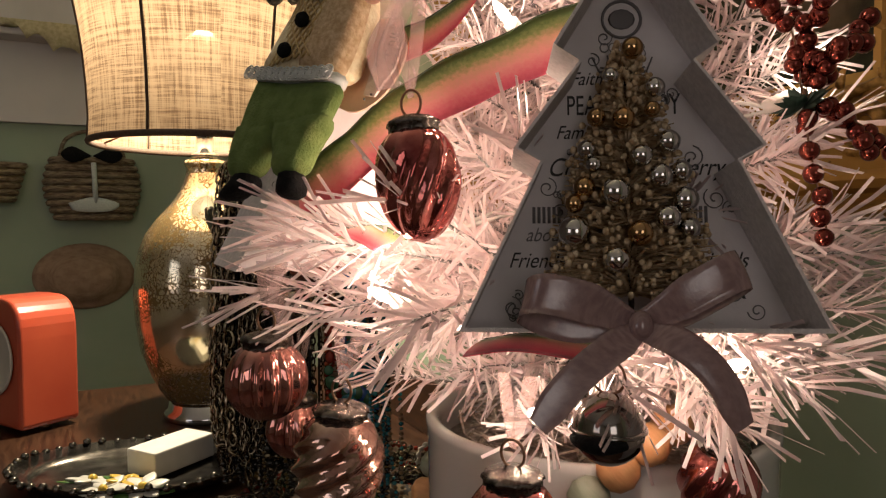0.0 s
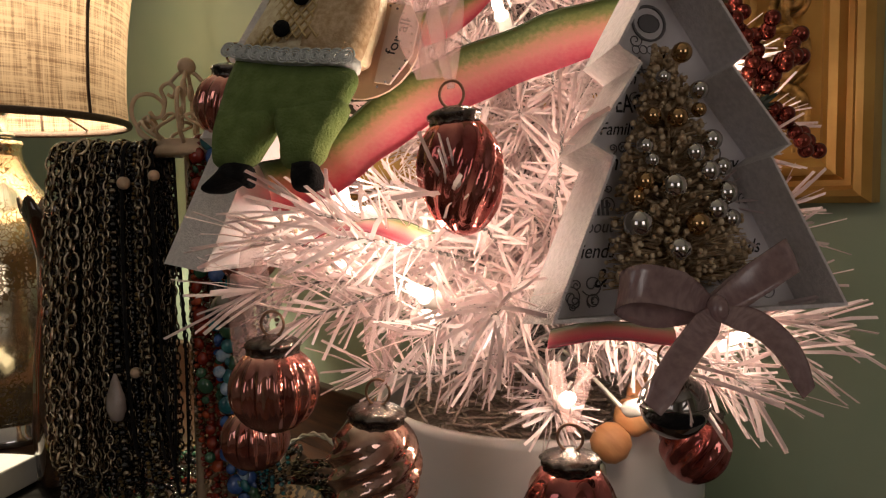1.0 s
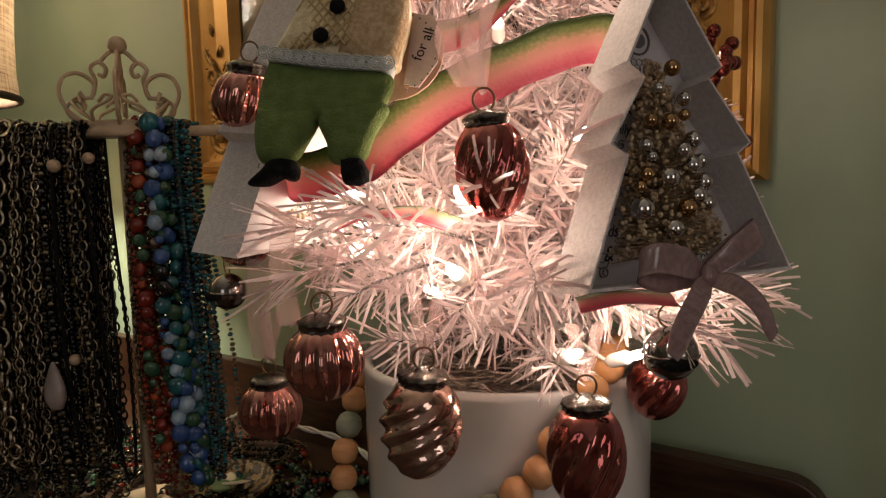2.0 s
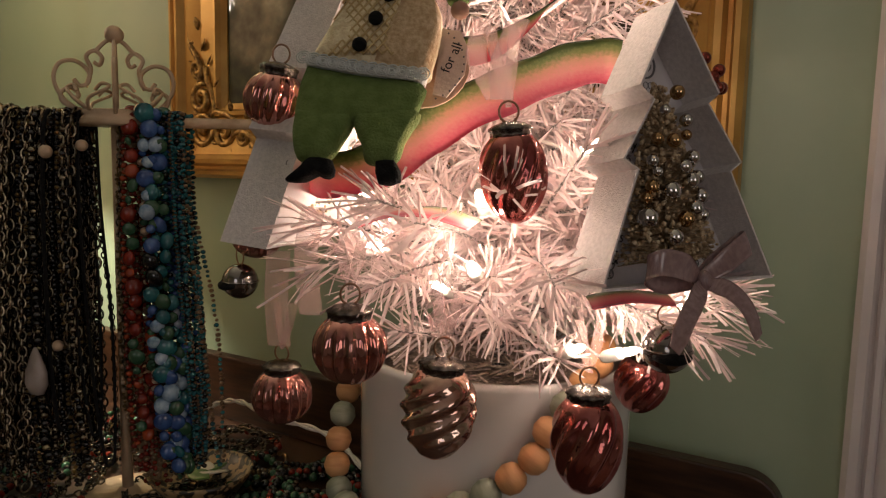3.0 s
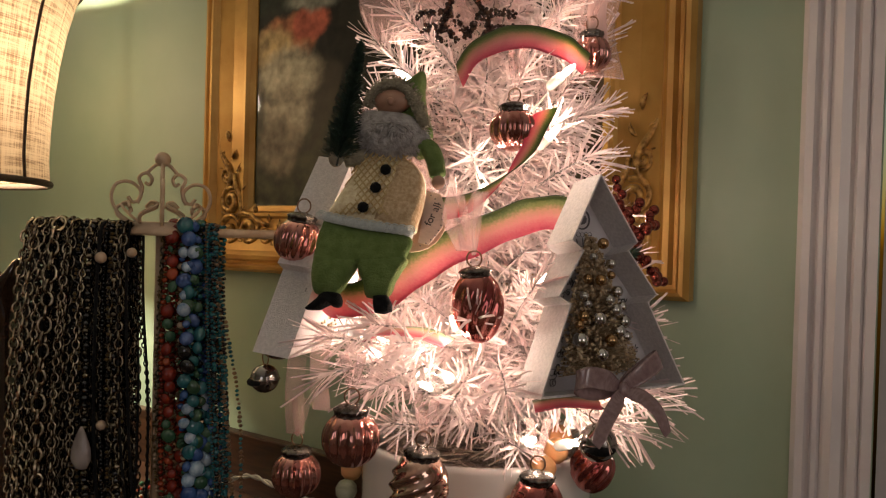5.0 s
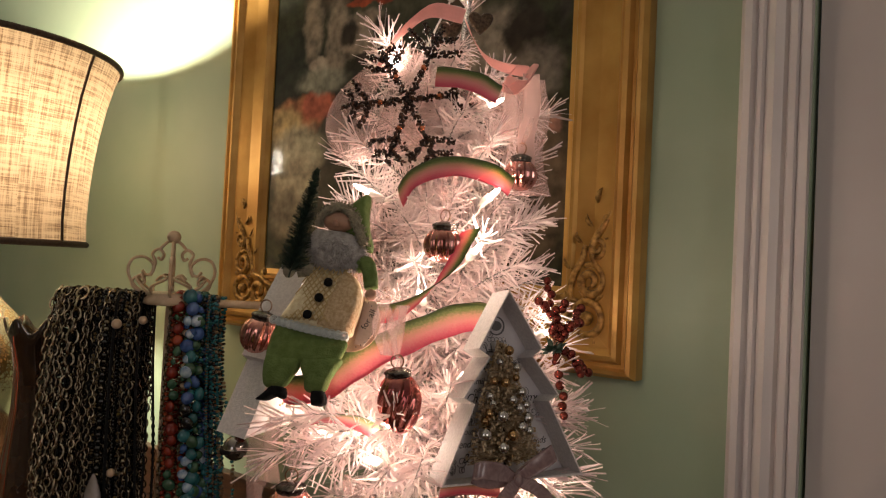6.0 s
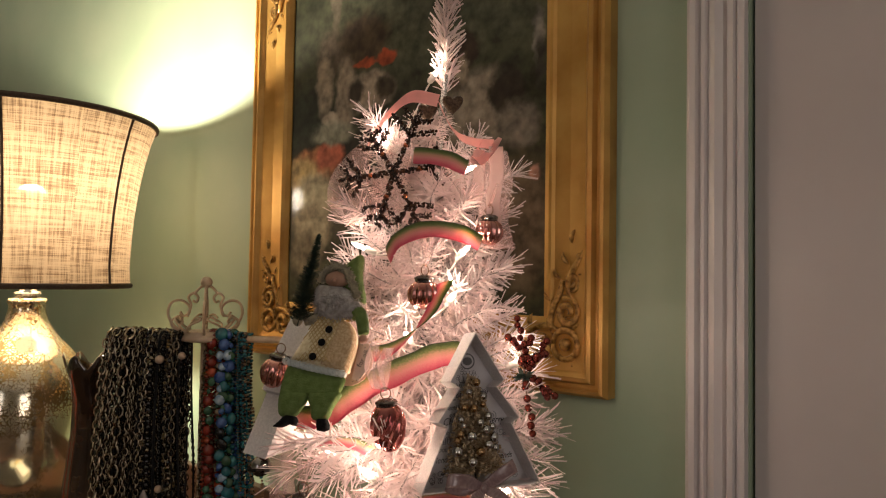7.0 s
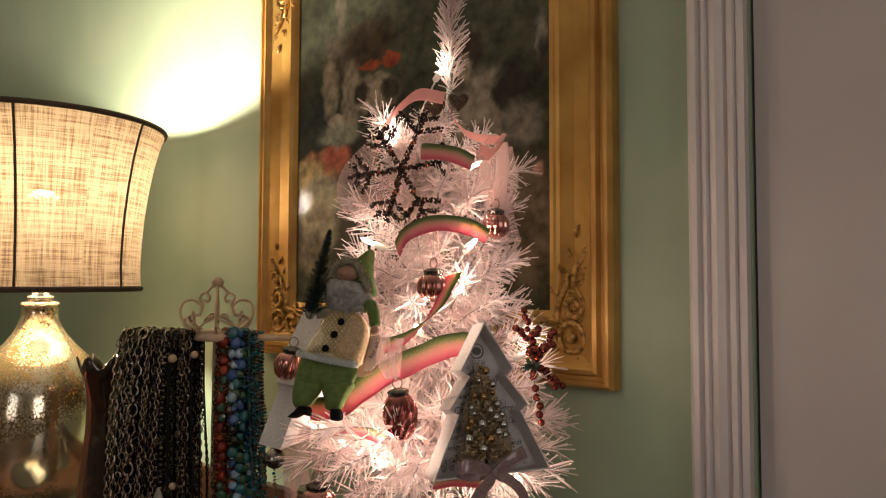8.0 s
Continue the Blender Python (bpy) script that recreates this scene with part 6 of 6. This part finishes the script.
q.prism([(0.052, 0.0)] + arc + [(-0.052, 0.0)], -0.046, 0.046)
soften(part("case", q, M_CLOCK, clock, smooth=False), 0.006, 4)
q = Builder()
q.lathe([(0.040, 0.0), (0.043, 0.003), (0.040, 0.005), (0.038, 0.003), (0.0, 0.003)], 36)
face = part("face", q, material("cream_dial", (0.55, 0.50, 0.42), 0.4), clock, "cream dial")
face.matrix_basis = pose(0, -0.0465, 0.078, 90)
for a, ln in ((0.5, 0.022), (2.4, 0.030)):
    q = Builder()
    q.box((-0.001, 0.0, 0.0055), (0.001, ln, 0.0062))
    part("clock_hand", q, M_BLACK, face, "black pointer").matrix_basis = pose(0, 0, 0, 0, 0, math.degrees(a))
for x in (-0.035, 0.035):
    q = Builder()
    q.lathe([(0.008, -0.006), (0.010, -0.002), (0.009, -0.0002)], 14, 0, (x, 0, 0))
    part("foot", q, M_RING, clock)

M_TRAY = material("old_silver_tray", (0.05, 0.045, 0.038), 0.22, 0.9, (0.17, 0.155, 0.13), 60)
tray = thing("silver_tray", "oval old silver tray with a beaded rim", "tray", pose(-0.665, 0.100, TZ, 0, 0, 62) @ Matrix.Diagonal((1.2, 1.2, 1.1, 1)))
q = Builder()
q.add([(0.115 * k * math.cos(a * 0.1309), 0.075 * k * math.sin(a * 0.1309), z) for k, z in ((0.82, 0.0005), (0.85, 0.004), (1.0, 0.016), (1.0, 0.018), (0.84, 0.006), (0.80, 0.0035)) for a in range(48)],
          [(i * 48 + j, i * 48 + (j + 1) % 48, (i + 1) * 48 + (j + 1) % 48, (i + 1) * 48 + j) for i in range(5) for j in range(48)] + [tuple(reversed(range(48))), tuple(5 * 48 + j for j in range(48))])
part("dish", q, M_TRAY, tray)
for k in range(44):
    a = 2 * math.pi * k / 44
    q = Builder()
    q.ball((0, 0, 0), 0.0042, 8, 6)
    part("rim_bead", q, M_TRAY, tray).matrix_basis = pose(0.116 * math.cos(a), 0.076 * math.sin(a), 0.0175 + 0.002 * math.sin(9 * a))
q = Builder()
q.box((-0.046, -0.024, 0.0), (0.046, 0.024, 0.030))
whitebox = soften(part("box", q, material("white_card", (0.6, 0.57, 0.5), 0.6, 0, (0.66, 0.63, 0.56), 40), None, "", False, pose(-0.672, 0.146, TZ + 0.0072, 0, 0, 126)), 0.002, 2)
tagged(whitebox, "small plain white card box on a silver tray", "box")
M_PETAL = material("white_enamel_petal", (0.62, 0.60, 0.52), 0.3, 0, coat=0.4)
M_YEL = material("yellow_enamel", (0.62, 0.42, 0.06), 0.3, 0, coat=0.4)
M_LEAF = material("green_enamel_leaf", (0.06, 0.15, 0.03), 0.3, 0, (0.10, 0.22, 0.05), 60, coat=0.4)
for k, (x, y, turn, col) in enumerate(((-0.535, 0.080, 10, M_PETAL), (-0.550, 0.105, 50, M_YEL), (-0.525, 0.115, 30, M_PETAL), (-0.570, 0.070, 80, M_PETAL))):
    flower = thing("flower_brooch", "enamel flower brooch with green leaves on the tray", "brooch", pose(-0.605 + 1.1 * (x + 0.545), 0.082 + 1.1 * (y - 0.092), TZ + 0.014, 12 * (-1) ** k, 8, turn) @ Matrix.Diagonal((1.15, 1.15, 1.15, 1)), "enamel flower brooches")
    for j in range(6):
        q = Builder()
        pillow(q, smooth_outline([(0.002, 0), (0.013, -0.007), (0.0245, 0.0), (0.013, 0.007)], 3), 0.003, 0, Matrix.Rotation(radians(60 * j), 4, "Z") @ Matrix.Rotation(radians(90), 4, "X") @ Matrix.Translation((0, 0.002, 0)))
        part("petal", q, col, flower)
    q = Builder()
    q.ball((0, 0, 0.003), 0.0045, 10, 8)
    part("centre", q, M_YEL, flower)
    for j in range(2):
        q = Builder()
        pillow(q, smooth_outline([(0.010, 0), (0.020, -0.006), (0.032, 0.0), (0.020, 0.006)], 3), 0.002, 0, Matrix.Rotation(radians(30 + 150 * j), 4, "Z") @ Matrix.Rotation(radians(90), 4, "X") @ Matrix.Translation((0, -0.001, 0)))
        part("leaf", q, M_LEAF, flower)


def coil(x, y, kind, mats, size, label, seed, spread=0.05):
    r = random.Random(seed)
    pts, h = [], r.uniform(0, 6)
    for k in range(14):
        h += r.uniform(0.3, 1.0)
        rad = spread * r.uniform(0.35, 1.0)
        pts.append(Vector((x + rad * math.cos(h), min(0.455, y + rad * math.sin(h)), TZ + 0.0005 + size * (1.0 + 1.6 * r.random()))))
    q = Builder()
    for i, (p, d) in enumerate(even(curve(pts, 8), size * (0.98 if kind == "chain" else 1.95))):
        if kind == "chain":
            link(q, p, d, (i % 2) * 1.57, size, size * 0.13, r.randrange(len(mats)))
        else:
            q.ball(p, size * r.uniform(0.8, 1.1), 8, 6, r.randrange(len(mats)))
    ob = thing("coiled_necklace", label, "necklace", None, "jewellery heaped on the dresser")
    tagged(part("chain" if kind == "chain" else "bead_strand", q, mats, ob), kind="stuff")


for k in range(34):
    t = rn.random()
    x, y = -0.64 + 0.38 * rn.random(), 0.14 + 0.27 * rn.random()
    kind, mats, size, label = ((("bead", [M_JET, M_GUN], 0.0035, "jet bead necklace heaped on the dresser"), ("chain", [M_CHAIN, M_GUN], 0.0075, "dark silver chain heaped on the dresser"), ("bead", [M_GREEN, M_JET], 0.0045, "dark green bead necklace heaped on the dresser"),
                                ("bead", [M_BRASS, M_BROWNB], 0.0030, "brass and brown beads heaped on the dresser"), ("chain", [M_CHAIN], 0.0065, "tarnished silver chain heaped on the dresser"), ("bead", [M_RED, M_JET], 0.0040, "red and black beads heaped on the dresser")))[k % 6]
    if math.hypot((x + 0.665) / 0.14, (y - 0.10) / 0.14) < 1.2:
        y += 0.13
    coil(x, y, kind, mats, size, label, 200 + k, 0.065)
# leopard-print dish with a leaf
M_SPOT = material("leopard_print", (0.02, 0.014, 0.008), 0.4, 0, (0.36, 0.24, 0.12), 130, 2, 0, None, low=0.47, high=0.52)
dish = thing("print_dish", "small leopard-print dish among the jewellery", "dish", pose(-0.385, 0.318, TZ + 0.0152))
q = Builder()
q.lathe([(0.026, -0.0148), (0.030, -0.013), (0.046, 0.010), (0.049, 0.016), (0.047, 0.0165), (0.040, 0.006), (0.020, -0.006), (0.0005, -0.008)], 40)
part("bowl", q, M_SPOT, dish)
for k in range(4):
    q = Builder()
    pillow(q, smooth_outline([(0, 0), (0.014, -0.009), (0.034, 0.0), (0.014, 0.009)], 4), 0.003, 0, Matrix.Rotation(radians(40 + 47 * k), 4, "Z") @ Matrix.Rotation(radians(78), 4, "X"))
    part("leaf", q, M_LEAF if k % 2 else M_PETAL, dish).matrix_basis = pose(-0.012 + 0.008 * k, 0.0, 0.010)

# flex of the tree lights
flex = thing("light_cable", "white twisted flex trailing behind the crock", "cable")
mid = curve([(-0.52, 0.41, TZ + 0.0045), (-0.489, 0.40, 0.776), (-0.431, 0.40, 0.803), (-0.37, 0.40, 0.797), (-0.29, 0.40, 0.793), (-0.24, 0.40, 0.762), (-0.19, 0.405, TZ + 0.0045), (-0.13, 0.425, TZ + 0.0045)], 12)
for s in (0, math.pi):
    q = Builder()
    q.tube([p + Vector((0, math.cos(i * 0.75 + s), math.sin(i * 0.75 + s))) * 0.0017 for i, p in enumerate(mid)], 0.0016, 6)
    part("strand", q, M_WIRE, flex)

# ---------- the far wall ----------
ledge = tagged(thing("wall_ledge", "white painted ledge with a panelled apron on the green wall", "ledge"), kind="structure")
q = Builder()
q.box((XB + 0.0005, -0.9, 1.215), (XB + 0.022, 0.42, 1.372))
part("apron", q, M_TRIM, ledge, smooth=False)
q = Builder()
q.box((XB + 0.0005, -0.95, 1.3725), (XB + 0.075, 0.43, 1.400))
soften(part("shelf", q, M_TRIM, ledge, smooth=False), 0.004)
q = Builder()
q.box((XB + 0.0005, -0.9, 1.4005), (XB + 0.018, 0.42, 1.75))
part("upper_panel", q, M_TRIM, ledge, smooth=False)
lace = thing("lace_cloth", "cream lace cloth draped over the ledge", "cloth")
q = Builder()
n = 40
pts = [(0.0, 1.4015), (0.035, 1.4015), (0.078, 1.4012), (0.0795, 1.385)]
verts, faces = [], []
for j in range(n + 1):
    y = 0.00 + 0.22 * j / n
    drop = 1.335 + 0.020 * abs(math.sin(j * math.pi / 8)) + 0.10 * abs(j / n - 0.5)
    for x, z in pts + [(0.0805 + 0.002 * math.sin(j * 0.8), drop)]:
        verts += [(XB + 0.001 + x, y, z + 0.0005)]
for j in range(n):
    faces += [(j * 5 + i, j * 5 + i + 1, (j + 1) * 5 + i + 1, (j + 1) * 5 + i) for i in range(4)]
q.add(verts, faces)
ob = part("drape", q, material("cream_lace", (0.45, 0.38, 0.22), 0.9, 0, (0.60, 0.52, 0.33), 140, 3, 0.6, 300), lace)
mod = ob.modifiers.new("thick", "SOLIDIFY")
mod.thickness = 0.0012
M_WICKER = material("brown_wicker", (0.10, 0.06, 0.03), 0.7, 0, (0.32, 0.25, 0.16), 70, 4, 0.6, 160, (1, 1, 6))
purse = thing("hanging_basket", "brown wicker wall basket with a dark bow", "basket", pose(XB + 0.035, 0.150, 1.020))
for k in range(9):
    q = Builder()
    w = 0.060 + 0.024 * math.sin(math.pi * (k + 1) / 11)
    q.tube([(0.030 * math.cos(a * 0.2618), w * math.sin(a * 0.2618), 0.008 + 0.014 * k) for a in range(24)], 0.0078, 6, 0, True)
    part("cane", q, M_WICKER, purse)
q = Builder()
q.tube(curve([(0, -0.06, 0.125), (0, -0.045, 0.165), (0, 0, 0.182), (0, 0.045, 0.165), (0, 0.06, 0.125)], 6), 0.004, 6)
part("handle", q, M_WICKER, purse)
q = Builder()
for s in (-1, 1):
    pillow(q, smooth_outline([(0, 0), (s * 0.035, 0.018), (s * 0.055, 0.002), (s * 0.035, -0.014)], 4), 0.014, 0, Matrix.Translation((0.045, 0, 0.128)) @ Matrix.Rotation(radians(90), 4, "Z"))
part("bow", q, M_BLACK, purse, "dark ribbon bow")
q = Builder()
pillow(q, smooth_outline([(-0.045, 0.0), (0, 0.012), (0.045, 0.0), (0.03, -0.016), (-0.03, -0.016)], 4), 0.01, 0, Matrix.Translation((0.045, 0, 0.035)) @ Matrix.Rotation(radians(90), 4, "Z"))
q.tube([(0.046, 0.004, 0.035), (0.046, 0.002, 0.115)], 0.005, 6)
part("pale_trim", q, M_LACE, purse, "pale cloth trim")
M_STRAW = material("pinkish_straw", (0.30, 0.19, 0.12), 0.8, 0, (0.40, 0.27, 0.18), 60, 4, 0.4, 200, (1, 1, 5))
hat = thing("oval_wall_plaque", "oval pinkish woven plaque on the green wall", "wall plaque", pose(XB + 0.0008, 0.130, 0.905))
q = Builder()
q.lathe([(0.094, 0.0), (0.095, 0.004), (0.085, 0.008), (0.072, 0.010), (0.066, 0.030), (0.05, 0.040), (0.0, 0.043)], 40)
part("body", q, M_STRAW, hat).matrix_basis = pose(0, 0, 0, 0, 90, 0) @ Matrix.Diagonal((0.72, 1, 1, 1))
small = thing("small_basket", "small brown wall basket on the green wall", "basket", pose(XB + 0.03, -0.035, 1.055))
for k in range(6):
    q = Builder()
    q.tube([(0.026 * math.cos(a * 0.2618), (0.045 + 0.004 * k) * math.sin(a * 0.2618), 0.008 + 0.013 * k) for a in range(24)], 0.007, 6, 0, True)
    part("cane", q, M_WICKER, small)
FAR = Matrix(((1.56, 0, 0, -0.56 * XB), (0, 1.56, 0, -0.164), (0, 0, 1.56, -0.549), (0, 0, 0, 1)))
for ob in (ledge, lace, purse, hat, small):
    ob.matrix_basis = FAR @ ob.matrix_basis
